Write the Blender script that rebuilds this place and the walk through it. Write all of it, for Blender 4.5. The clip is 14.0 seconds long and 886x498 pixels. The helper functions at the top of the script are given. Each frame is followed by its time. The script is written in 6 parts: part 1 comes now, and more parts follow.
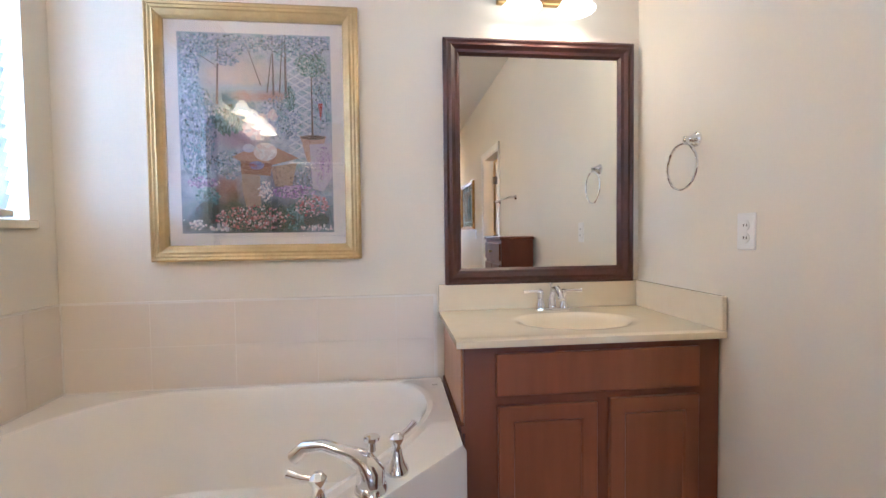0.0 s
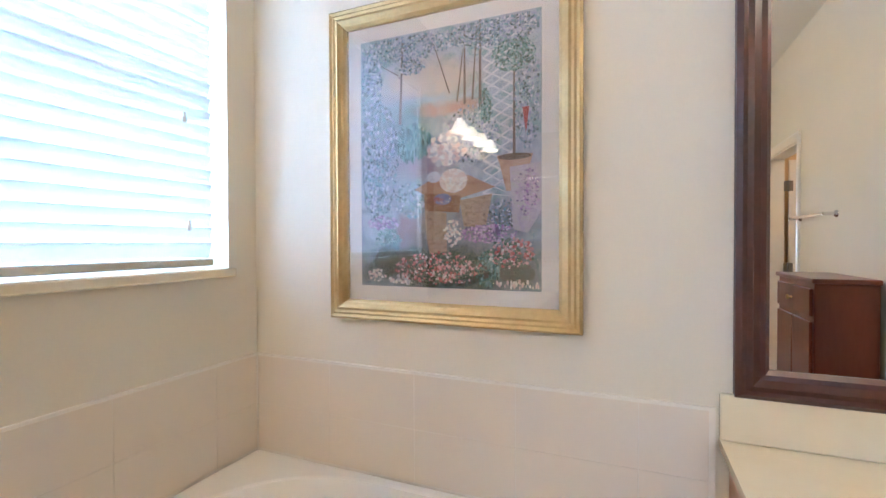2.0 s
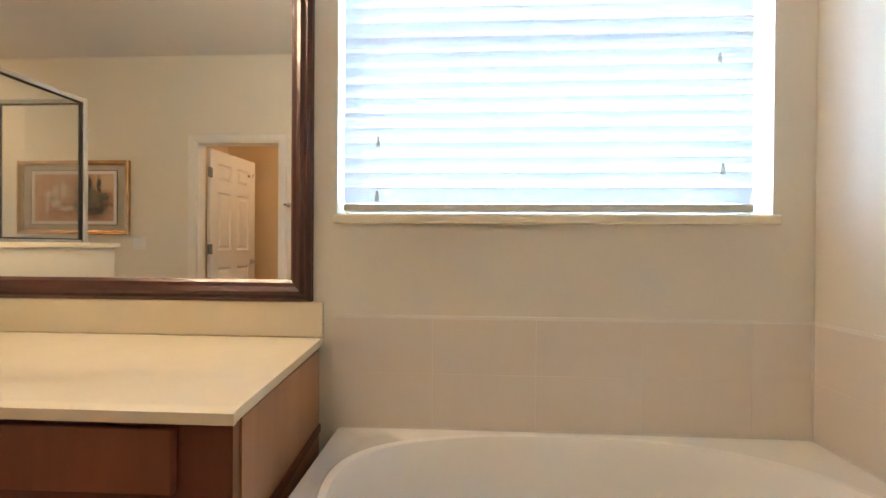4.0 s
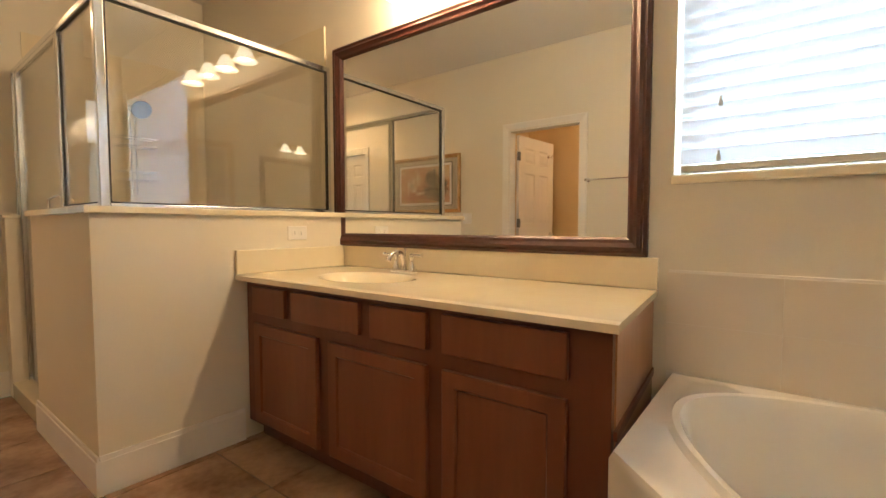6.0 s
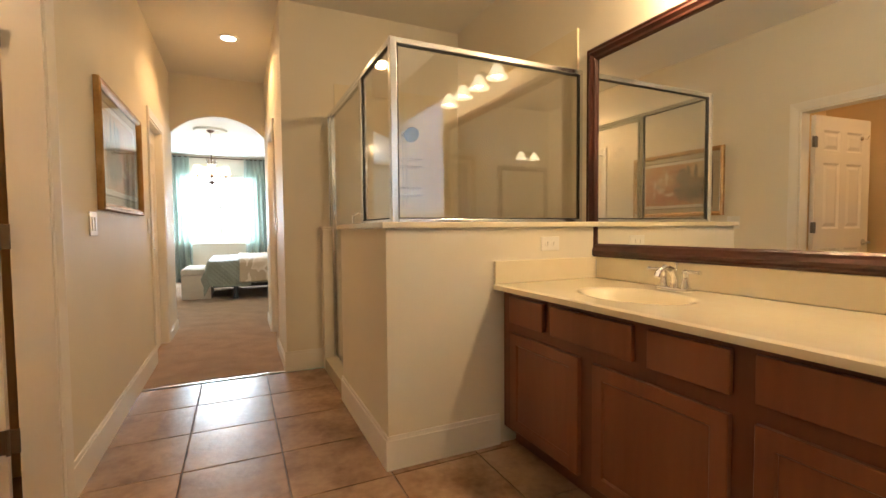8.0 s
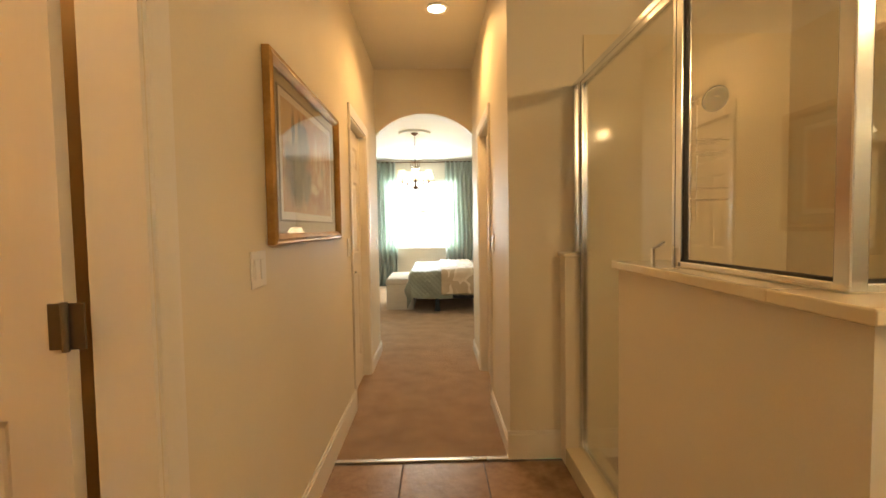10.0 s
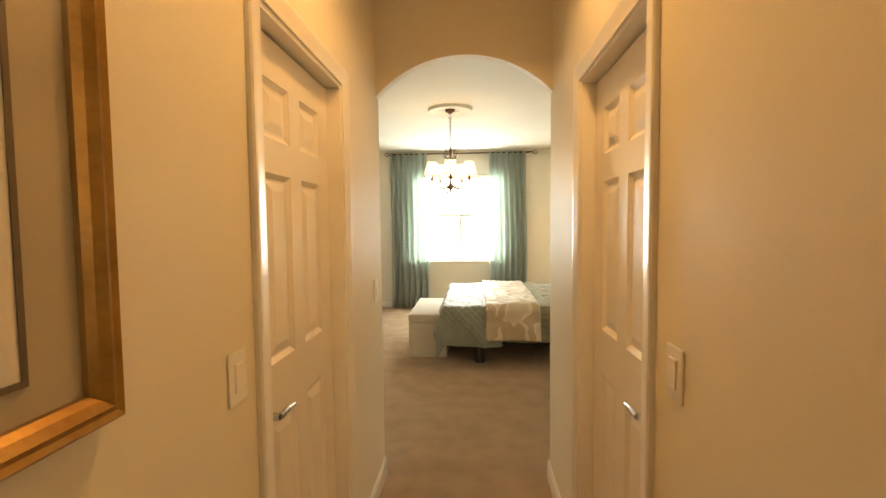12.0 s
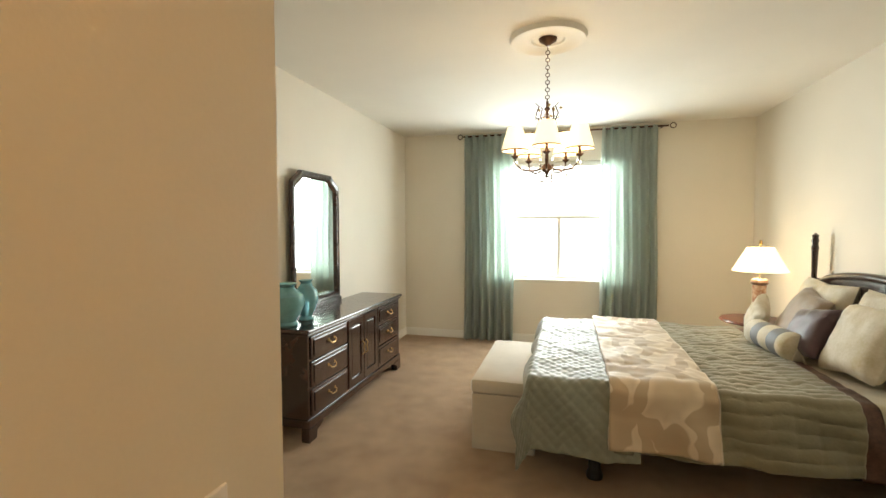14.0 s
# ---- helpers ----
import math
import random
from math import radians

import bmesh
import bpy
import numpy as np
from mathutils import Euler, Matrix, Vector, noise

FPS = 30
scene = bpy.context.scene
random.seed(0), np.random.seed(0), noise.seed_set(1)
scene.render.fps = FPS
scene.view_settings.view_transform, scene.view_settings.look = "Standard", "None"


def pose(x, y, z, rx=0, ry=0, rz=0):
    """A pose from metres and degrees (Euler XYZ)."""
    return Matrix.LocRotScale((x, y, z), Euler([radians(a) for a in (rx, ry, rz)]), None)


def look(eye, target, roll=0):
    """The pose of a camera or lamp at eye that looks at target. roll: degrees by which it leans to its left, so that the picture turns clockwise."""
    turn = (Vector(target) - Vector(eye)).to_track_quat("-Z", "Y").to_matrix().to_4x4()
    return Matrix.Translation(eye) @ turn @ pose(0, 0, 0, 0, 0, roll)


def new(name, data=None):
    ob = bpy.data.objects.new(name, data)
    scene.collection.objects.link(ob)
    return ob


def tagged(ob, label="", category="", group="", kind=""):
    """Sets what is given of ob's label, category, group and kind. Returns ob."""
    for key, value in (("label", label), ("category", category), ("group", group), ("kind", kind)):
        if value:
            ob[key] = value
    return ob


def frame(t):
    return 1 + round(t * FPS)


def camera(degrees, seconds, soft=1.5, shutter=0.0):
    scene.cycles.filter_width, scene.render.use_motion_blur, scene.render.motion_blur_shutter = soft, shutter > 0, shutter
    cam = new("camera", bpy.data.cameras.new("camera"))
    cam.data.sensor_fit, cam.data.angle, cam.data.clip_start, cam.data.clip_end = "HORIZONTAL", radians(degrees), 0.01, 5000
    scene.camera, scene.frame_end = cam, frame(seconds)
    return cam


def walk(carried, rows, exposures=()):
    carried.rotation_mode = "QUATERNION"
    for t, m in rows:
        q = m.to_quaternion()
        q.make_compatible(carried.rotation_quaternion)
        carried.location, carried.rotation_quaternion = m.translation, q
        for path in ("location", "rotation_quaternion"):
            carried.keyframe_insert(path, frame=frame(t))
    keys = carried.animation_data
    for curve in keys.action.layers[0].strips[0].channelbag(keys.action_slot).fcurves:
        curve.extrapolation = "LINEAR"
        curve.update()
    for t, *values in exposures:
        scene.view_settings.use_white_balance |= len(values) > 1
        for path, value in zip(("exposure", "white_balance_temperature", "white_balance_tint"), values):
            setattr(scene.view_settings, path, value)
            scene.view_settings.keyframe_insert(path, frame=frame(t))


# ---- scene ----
cam = camera(89.6, 14.0)
PATH = [
    (0, (0.101, 0.003, 1.16), (0.32, 1.989, 1.088), -0.7),
    (0.5, (0.096, 0.141, 1.244), (0.166, 2.138, 1.162), -0.7),
    (1, (0.1, 0.322, 1.295), (-0.064, 2.314, 1.237), -0.8),
    (1.5, (0.096, 0.502, 1.331), (-0.33, 2.455, 1.28), -0.6),
    (2, (0.085, 0.647, 1.314), (-0.689, 2.491, 1.285), -0.2),
    (2.5, (0.04, 0.79, 1.295), (-1.233, 2.332, 1.255), -0.2),
    (3, (0.059, 0.946, 1.235), (-1.711, 1.876, 1.214), -0.3),
    (3.5, (0.091, 0.917, 1.21), (-1.869, 1.311, 1.154), 0.1),
    (4, (0.216, 0.867, 1.12), (-1.781, 0.756, 1.109), 0.4),
    (4.2, (0.268, 0.869, 1.106), (-1.711, 0.58, 1.074), 0.5),
    (6.3, (0.529, 0.735, 1.048), (-0.973, -0.581, 0.95), -0.3),
    (6.5, (0.535, 0.731, 1.05), (-0.903, -0.655, 0.955), -0.5),
    (7, (0.552, 0.717, 1.065), (-0.688, -0.849, 0.969), -0.6),
    (7.5, (0.586, 0.659, 1.076), (-0.456, -1.045, 0.981), -0.4),
    (8, (0.587, 0.573, 1.093), (-0.25, -1.241, 1.005), -0.5),
    (8.5, (0.592, 0.422, 1.111), (-0.001, -1.486, 1.026), -0.5),
    (9, (0.597, 0.132, 1.11), (0.267, -1.839, 1.025), -0.5),
    (9.2, (0.623, -0.01, 1.131), (0.367, -1.991, 1.039), -0.6),
    (11.3, (0.683, -1.972, 1.441), (0.805, -3.966, 1.345), -0.7),
    (11.5, (0.695, -2.178, 1.462), (0.822, -4.171, 1.36), -0.6),
    (12, (0.695, -2.684, 1.476), (0.828, -4.676, 1.365), -0.6),
    (12.5, (0.709, -3.204, 1.475), (0.841, -5.196, 1.365), 0.1),
    (13, (0.709, -3.662, 1.513), (0.839, -5.655, 1.392), 0.1),
    (13.5, (0.744, -4.182, 1.496), (0.991, -6.164, 1.389), -0.1),
    (14, (0.8, -4.636, 1.507), (1.335, -6.561, 1.409), -0.1),
]
EXPOSURES = [
    (0, 0.24, 4350, 11), (1.5, 0.31, 4400, 8), (3.0, 0.27, 4500, 8), (4.2, 0.18, 4900, 8), (6.4, 0.13, 5550, 8), (9.2, 0.08, 6100, 6),
    (11.3, -0.2, 7900, 6), (12.5, -0.25, 7500, 6), (13.3, -0.34, 7200, 6), (14, -0.52, 6900, 7),
]
walk(cam, [(t, look(eye, target, roll)) for t, eye, target, roll in PATH], EXPOSURES)

# ---- plan, metres ----
W, N, E = -1.2455, 1.955, 1.224          # bathroom walls
HW = 0.259                               # hall's west wall
SB = -3.044                              # back wall of the shower
AY0, AY1 = -5.166, -5.225                 # arch wall
BE, BS, BW = 2.97, -10.49, -1.25         # bedroom walls
CEIL, BCEIL = 2.83, 2.745
HX, HY = -0.014, -1.337                  # outer corner of the shower's half wall
HH = 1.10

# ---- world and light ----
world = bpy.data.worlds.new("sky")
scene.world = world
world.use_nodes = True
wn = world.node_tree
sky = wn.nodes.new("ShaderNodeTexSky")
sky.sky_type = "NISHITA"
sky.sun_disc = False
sky.sun_elevation, sky.sun_rotation = radians(48), radians(60)
wn.links.new(sky.outputs[0], wn.nodes["Background"].inputs[0])
wn.nodes["Background"].inputs[1].default_value = 0.15


def lamp(name, kind, place, energy, color, size=0.03, target=None, size_y=None, spot=None):
    d = bpy.data.lights.new(name, kind)
    d.energy, d.color = energy, color
    if kind == "AREA":
        d.shape, d.size, d.size_y = "RECTANGLE", size, size_y or size
    else:
        d.shadow_soft_size = size
    if spot:
        d.spot_size, d.spot_blend = radians(spot), 0.6
    ob = new(name, d)
    ob.matrix_world = look(place, target) if target else Matrix.Translation(place)
    return ob


sun = lamp("sun", "SUN", (6, 6, 9), 2.5, (1.0, 0.95, 0.88), target=(2.2, 0.9, 4.2))
sun.data.angle = radians(0.5)
WARM = (1.0, 0.62, 0.29)
DAY = (0.74, 0.88, 1.0)
lamp("bedroom_window_light", "AREA", (0.94, BS - 0.04, 1.58), 165, (0.86, 0.94, 1.0), 1.5, (0.94, -7, 1.3), 1.4)
BAR_Y = (0.02, -0.24, -0.50, -0.76)
for by in BAR_Y:
    lamp("vanity_bulb", "POINT", (W + 0.13, by, 2.20), 10.0, WARM, 0.035)
for bx in (0.64, 0.87):
    lamp("vanity_bulb", "POINT", (bx, N - 0.13, 2.115), 1.7, WARM, 0.035)
lamp("hall_downlight_lamp", "SPOT", (0.61, -3.95, CEIL - 0.02), 70, (1.0, 0.54, 0.20), 0.06, (0.61, -3.95, 0), spot=150)
lamp("closet_bulb", "POINT", (1.85, -0.5, 2.45), 13, (1.0, 0.6, 0.28), 0.06)
CHX, CHY = 0.935, -7.70
for k in range(5):
    a = radians(72 * k + 20)
    lamp("chandelier_bulb", "POINT", (CHX + 0.215 * math.cos(a), CHY + 0.215 * math.sin(a), 2.07), 2.2, (1.0, 0.66, 0.34), 0.025)
LX, LY = -0.90, -9.32
lamp("bedside_bulb", "POINT", (LX, LY, 1.20), 15, (1.0, 0.72, 0.42), 0.04)


# ---- materials ----
def mat(name, base, rough=0.5, metal=0.0, spec=0.5, var=0.08, scale=6.0, fine=60.0, bump=0.15, bdist=0.002,
        stretch=(1, 1, 1), second=None, coat=0.0, trans=0.0, sheen=0.0):
    """Base colour varied by a broad and a fine noise, with a fine bump."""
    m = bpy.data.materials.new(name)
    m.use_nodes = True
    nt = m.node_tree
    nd, lk = nt.nodes, nt.links
    b = nd["Principled BSDF"]
    tc = nd.new("ShaderNodeTexCoord")
    mp = nd.new("ShaderNodeMapping")
    mp.inputs["Scale"].default_value = stretch
    lk.new(tc.outputs["Object"], mp.inputs[0])
    n1, n2 = nd.new("ShaderNodeTexNoise"), nd.new("ShaderNodeTexNoise")
    n1.inputs["Scale"].default_value, n1.inputs["Detail"].default_value = scale, 4
    n2.inputs["Scale"].default_value, n2.inputs["Detail"].default_value = fine, 3
    lk.new(mp.outputs[0], n1.inputs[0])
    lk.new(mp.outputs[0], n2.inputs[0])
    add = nd.new("ShaderNodeMath")
    add.operation = "MULTIPLY_ADD"
    lk.new(n2.outputs[0], add.inputs[0])
    add.inputs[1].default_value = 0.35
    lk.new(n1.outputs[0], add.inputs[2])
    ramp = nd.new("ShaderNodeMapRange")
    lk.new(add.outputs[0], ramp.inputs[0])
    ramp.inputs[1].default_value, ramp.inputs[2].default_value = 0.45, 0.9
    mix = nd.new("ShaderNodeMix")
    mix.data_type = "RGBA"
    c2 = second or tuple(max(0, c * (1 - var * 2)) for c in base)
    mix.inputs["A"].default_value = (*base, 1)
    mix.inputs["B"].default_value = (*c2, 1)
    lk.new(ramp.outputs[0], mix.inputs["Factor"])
    lk.new(mix.outputs["Result"], b.inputs["Base Color"])
    rr = nd.new("ShaderNodeMapRange")
    lk.new(n1.outputs[0], rr.inputs[0])
    rr.inputs[3].default_value, rr.inputs[4].default_value = max(0.02, rough * 0.85), min(1, rough * 1.15)
    lk.new(rr.outputs[0], b.inputs["Roughness"])
    b.inputs["Metallic"].default_value = metal
    b.inputs["Specular IOR Level"].default_value = spec
    b.inputs["Coat Weight"].default_value = coat
    b.inputs["Coat Roughness"].default_value = 0.08
    b.inputs["Sheen Weight"].default_value = sheen
    if bump:
        bp = nd.new("ShaderNodeBump")
        bp.inputs["Strength"].default_value, bp.inputs["Distance"].default_value = bump, bdist
        lk.new(n2.outputs[0], bp.inputs["Height"])
        lk.new(bp.outputs[0], b.inputs["Normal"])
    if trans:
        tr = nd.new("ShaderNodeBsdfTranslucent")
        lk.new(mix.outputs["Result"], tr.inputs[0])
        ms = nd.new("ShaderNodeMixShader")
        ms.inputs[0].default_value = trans
        lk.new(b.outputs[0], ms.inputs[1])
        lk.new(tr.outputs[0], ms.inputs[2])
        lk.new(ms.outputs[0], nd["Material Output"].inputs[0])
    return m


def glow(name, color, strength):
    m = bpy.data.materials.new(name)
    m.use_nodes = True
    nd = m.node_tree.nodes
    nd["Principled BSDF"].inputs["Base Color"].default_value = (0.85, 0.8, 0.7, 1)
    nd["Principled BSDF"].inputs["Emission Color"].default_value = (*color, 1)
    nd["Principled BSDF"].inputs["Emission Strength"].default_value = strength
    return m


def pane_glass(name, tint=(1, 1, 1), rough=0.0, gloss=0.045):
    """Thin pane: clear, glossier at grazing angles."""
    m = bpy.data.materials.new(name)
    m.use_nodes = True
    nd, lk = m.node_tree.nodes, m.node_tree.links
    nd.remove(nd["Principled BSDF"])
    t, g = nd.new("ShaderNodeBsdfTransparent"), nd.new("ShaderNodeBsdfGlossy")
    w, p, f, x = nd.new("ShaderNodeLayerWeight"), nd.new("ShaderNodeMath"), nd.new("ShaderNodeMath"), nd.new("ShaderNodeMixShader")
    w.inputs[0].default_value = 0.5
    p.operation, f.operation = "POWER", "MULTIPLY_ADD"
    lk.new(w.outputs["Facing"], p.inputs[0])
    p.inputs[1].default_value = 4.0
    lk.new(p.outputs[0], f.inputs[0])
    f.inputs[1].default_value, f.inputs[2].default_value = 0.85, gloss
    t.inputs[0].default_value = (*tint, 1)
    g.inputs["Roughness"].default_value = rough
    lk.new(f.outputs[0], x.inputs[0])
    lk.new(t.outputs[0], x.inputs[1])
    lk.new(g.outputs[0], x.inputs[2])
    lk.new(x.outputs[0], nd["Material Output"].inputs[0])
    return m


PAINT = mat("wall_paint", (0.80, 0.745, 0.625), 0.55, var=0.025, scale=1.5, fine=140, bump=0.25, bdist=0.001, spec=0.3)
BPAINT = mat("bedroom_paint", (0.76, 0.71, 0.61), 0.6, var=0.025, scale=1.5, fine=140, bump=0.25, bdist=0.001, spec=0.3)
CEILP = mat("ceiling_paint", (0.80, 0.77, 0.70), 0.8, var=0.02, scale=2, fine=90, bump=0.5, bdist=0.002, spec=0.2)
WHITE = mat("white_trim_paint", (0.85, 0.82, 0.76), 0.3, var=0.02, scale=4, fine=50, bump=0.05)
DOORW = mat("white_door_paint", (0.82, 0.77, 0.69), 0.33, var=0.02, scale=3, fine=120, bump=0.12, stretch=(1, 1, 0.15))
TILE = mat("floor_tile", (0.44, 0.285, 0.175), 0.24, var=0.2, scale=5, fine=26, bump=0.45, bdist=0.004, second=(0.21, 0.12, 0.07), spec=0.6)
tn = TILE.node_tree
oi, ad = tn.nodes.new("ShaderNodeObjectInfo"), tn.nodes.new("ShaderNodeVectorMath")
ad.operation = "MULTIPLY_ADD"
tn.links.new(oi.outputs["Random"], ad.inputs[0])
ad.inputs[1].default_value = (37, 53, 11)
tn.links.new([n for n in tn.nodes if n.type == "TEX_COORD"][0].outputs["Object"], ad.inputs[2])
tn.links.new(ad.outputs[0], [n for n in tn.nodes if n.type == "MAPPING"][0].inputs[0])
GROUT = mat("grout", (0.17, 0.13, 0.10), 0.9, var=0.15, scale=20, fine=120, bump=0.4)
WTILE = mat("wall_tile", (0.775, 0.695, 0.585), 0.3, var=0.0, scale=9, fine=30, bump=0.04)
WGROUT = mat("wall_grout", (0.86, 0.81, 0.73), 0.8, var=0.04)
ACRYL = mat("tub_acrylic", (0.86, 0.83, 0.77), 0.05, var=0.015, scale=2, bump=0.0, coat=0.4)
MARBLE = mat("cultured_marble", (0.84, 0.76, 0.57), 0.08, var=0.03, scale=3, fine=20, bump=0.0, coat=0.3, second=(0.80, 0.70, 0.50))
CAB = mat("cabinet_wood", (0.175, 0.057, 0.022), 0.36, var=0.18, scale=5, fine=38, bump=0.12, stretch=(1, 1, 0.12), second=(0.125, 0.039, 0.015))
# the cabinet wood in a lighter tone, for doors and drawer fronts
CABF = mat("cabinet_wood_lighter", (0.25, 0.090, 0.037), 0.34, var=0.15, scale=5, fine=38, bump=0.12, stretch=(1, 1, 0.12), second=(0.18, 0.060, 0.023))
# end-panel veneer; its tan is lightened to hold light reflected onto it
CABS = mat("cabinet_side_veneer_lit", (0.42, 0.215, 0.105), 0.35, var=0.12, scale=5, fine=38, bump=0.1, stretch=(1, 1, 0.12))
MAHOG = mat("mahogany_frame", (0.080, 0.021, 0.012), 0.42, var=0.3, scale=4, fine=60, bump=0.1, coat=0.08, second=(0.035, 0.010, 0.007))
DARKW = mat("dark_wood", (0.055, 0.022, 0.014), 0.25, var=0.3, scale=4, fine=50, bump=0.1, stretch=(1, 0.2, 1), coat=0.5, second=(0.022, 0.010, 0.007))
REDW = mat("red_wood", (0.16, 0.040, 0.020), 0.3, var=0.25, scale=4, fine=50, bump=0.1, stretch=(1, 1, 0.15), coat=0.2)
GOLD = mat("gilt_wood", (0.62, 0.46, 0.20), 0.42, metal=0.6, var=0.12, scale=8, fine=80, bump=0.15)
GOLDB = mat("aged_gilt", (0.50, 0.31, 0.11), 0.38, metal=0.75, var=0.2, scale=8, fine=80, bump=0.15, second=(0.30, 0.16, 0.05))
GOLDD = mat("dark_gilt", (0.45, 0.25, 0.09), 0.4, metal=0.5, var=0.2, scale=8, fine=80, bump=0.2)
CHROME = mat("chrome", (0.86, 0.86, 0.88), 0.07, metal=1.0, var=0.02, bump=0)
NICKEL = mat("brushed_nickel", (0.62, 0.60, 0.56), 0.28, metal=1.0, var=0.04, bump=0.05)
HINGE = mat("dark_nickel", (0.26, 0.25, 0.24), 0.35, metal=1.0, var=0.06, bump=0.05)
ALU = mat("bright_aluminium", (0.78, 0.80, 0.82), 0.2, metal=1.0, var=0.03, bump=0)
SEAL = mat("black_seal", (0.02, 0.018, 0.016), 0.6, var=0.1)
BRASS = mat("antique_brass", (0.45, 0.30, 0.12), 0.35, metal=1.0, var=0.15)
BRONZE = mat("bronze", (0.12, 0.06, 0.035), 0.4, metal=0.7, var=0.25)
MIRROR = mat("mirror_silver", (0.90, 0.92, 0.90), 0.0, metal=1.0, var=0.0, bump=0)
MIRROR.node_tree.nodes["Principled BSDF"].inputs["Roughness"].default_value = 0.005
for l in list(MIRROR.node_tree.links):
    if l.to_socket.name in ("Roughness", "Base Color"):
        MIRROR.node_tree.links.remove(l)
MIRROR.node_tree.nodes["Principled BSDF"].inputs["Base Color"].default_value = (0.9, 0.92, 0.9, 1)
GLASS = pane_glass("clear_glass", (0.97, 0.98, 0.96))
SHGLASS = pane_glass("shower_glass", (0.985, 0.99, 0.98), gloss=0.11)
PICGL = pane_glass("picture_glass", gloss=0.085)
PICGL2 = pane_glass("matt_picture_glass", gloss=0.02)
MATW = mat("mat_board", (0.80, 0.76, 0.72), 0.9, var=0.02)
MATG = mat("grey_mat_board", (0.50, 0.44, 0.34), 0.9, var=0.04)
PLATE = mat("white_plastic", (0.84, 0.82, 0.78), 0.35, var=0.01, bump=0)
DARKP = mat("dark_slot", (0.05, 0.045, 0.04), 0.6)
SLAT = mat("blind_slat", (0.86, 0.88, 0.91), 0.45, var=0.015, bump=0.03, trans=0.25)
RAIL = mat("blind_rail", (0.62, 0.60, 0.54), 0.4, var=0.03)
CARPET = mat("carpet", (0.60, 0.41, 0.255), 1.0, var=0.12, scale=5.0, fine=260, bump=1.0, bdist=0.015, spec=0.05, second=(0.43, 0.285, 0.175), sheen=0.2)
CURT = mat("sage_curtain", (0.58, 0.65, 0.60), 0.6, var=0.1, scale=4, fine=90, bump=0.15, stretch=(1, 1, 0.1), trans=0.58, sheen=0.3)
SPREAD = mat("sage_bedspread", (0.25, 0.225, 0.14), 0.55, var=0.1, scale=5, fine=60, bump=0.5, bdist=0.004, sheen=0.3)
QUILT = mat("grey_blue_quilt", (0.225, 0.235, 0.185), 0.5, var=0.08, scale=5, fine=50, bump=0.4, bdist=0.004, sheen=0.3)
BROWNT = mat("brown_band", (0.14, 0.065, 0.04), 0.45, var=0.3, scale=25, fine=90, bump=0.3)
BENCHF = mat("bench_linen", (0.62, 0.55, 0.45), 0.85, var=0.06, scale=5, fine=180, bump=0.4, stretch=(1, 1, 3), sheen=0.3)
PILW = mat("ivory_pillow", (0.68, 0.62, 0.52), 0.7, var=0.08, scale=8, fine=70, bump=0.3, second=(0.50, 0.42, 0.27))
PILB = mat("taupe_pillow", (0.25, 0.17, 0.10), 0.5, var=0.12, scale=6, fine=70, bump=0.3, sheen=0.4)
PILP = mat("plum_pillow", (0.07, 0.028, 0.035), 0.45, var=0.2, scale=6, fine=70, bump=0.3, sheen=0.4)
PILG = mat("grey_stripe", (0.20, 0.20, 0.21), 0.6, var=0.1)
SHADE = glow("lit_shade", (1.0, 0.82, 0.50), 2.2)
SHADEB = glow("lit_lamp_shade", (1.0, 0.80, 0.45), 2.6)
FROST = glow("lit_frosted_glass", (1.0, 0.80, 0.48), 4.5)
BULB = glow("lit_downlight", (1.0, 0.86, 0.62), 9.0)
CRYST = mat("crystal", (0.9, 0.9, 0.9), 0.03, var=0.0, bump=0)
CRYST.node_tree.nodes["Principled BSDF"].inputs["Transmission Weight"].default_value = 0.9
TEAL = mat("teal_glass", (0.24, 0.52, 0.55), 0.16, var=0.15, scale=9, bump=0.05)
TEAL.node_tree.nodes["Principled BSDF"].inputs["Transmission Weight"].default_value = 0.2
CERAM = mat("painted_ceramic", (0.70, 0.55, 0.42), 0.25, var=0.2, scale=30, second=(0.45, 0.20, 0.12))
BLACK = mat("black_plastic", (0.012, 0.012, 0.014), 0.35, var=0.1)
# orange of the bulb's light is mixed into this wall colour
ORANGEW = mat("closet_paint_lamplit", (0.80, 0.60, 0.33), 0.6, var=0.03, scale=2, fine=140, bump=0.2)


# ---- mesh helpers ----
def link(name, bm, material, parent=None, label="", smooth=False):
    me = bpy.data.meshes.new(name)
    bmesh.ops.recalc_face_normals(bm, faces=bm.faces)
    bm.to_mesh(me)
    bm.free()
    for m in (material if isinstance(material, (list, tuple)) else [material]):
        me.materials.append(m)
    if smooth:
        for p in me.polygons:
            p.use_smooth = True
        me.set_sharp_from_angle(angle=radians(40))
    ob = new(name, me)
    if parent:
        ob.parent = parent
    if label:
        ob["label"] = label
    return ob


def part(name, bm, material, parent, label="", smooth=False):
    return link(name, bm, material, parent, label, smooth)


def thing(name, label, category, group="", kind=""):
    return tagged(new(name), label, category, group, kind)


def box(x0, x1, y0, y1, z0, z1, bev=0.0, bm=None):
    bm = bm or bmesh.new()
    r = bmesh.ops.create_cube(bm, size=1.0)
    v = r["verts"]
    bmesh.ops.transform(bm, verts=v, matrix=Matrix.Translation(((x0 + x1) / 2, (y0 + y1) / 2, (z0 + z1) / 2))
                        @ Matrix.Diagonal((abs(x1 - x0), abs(y1 - y0), abs(z1 - z0), 1)))
    if bev:
        es = list({e for a in v for e in a.link_edges})
        bmesh.ops.bevel(bm, geom=es, offset=bev, segments=2, profile=0.5, affect="EDGES")
    return bm


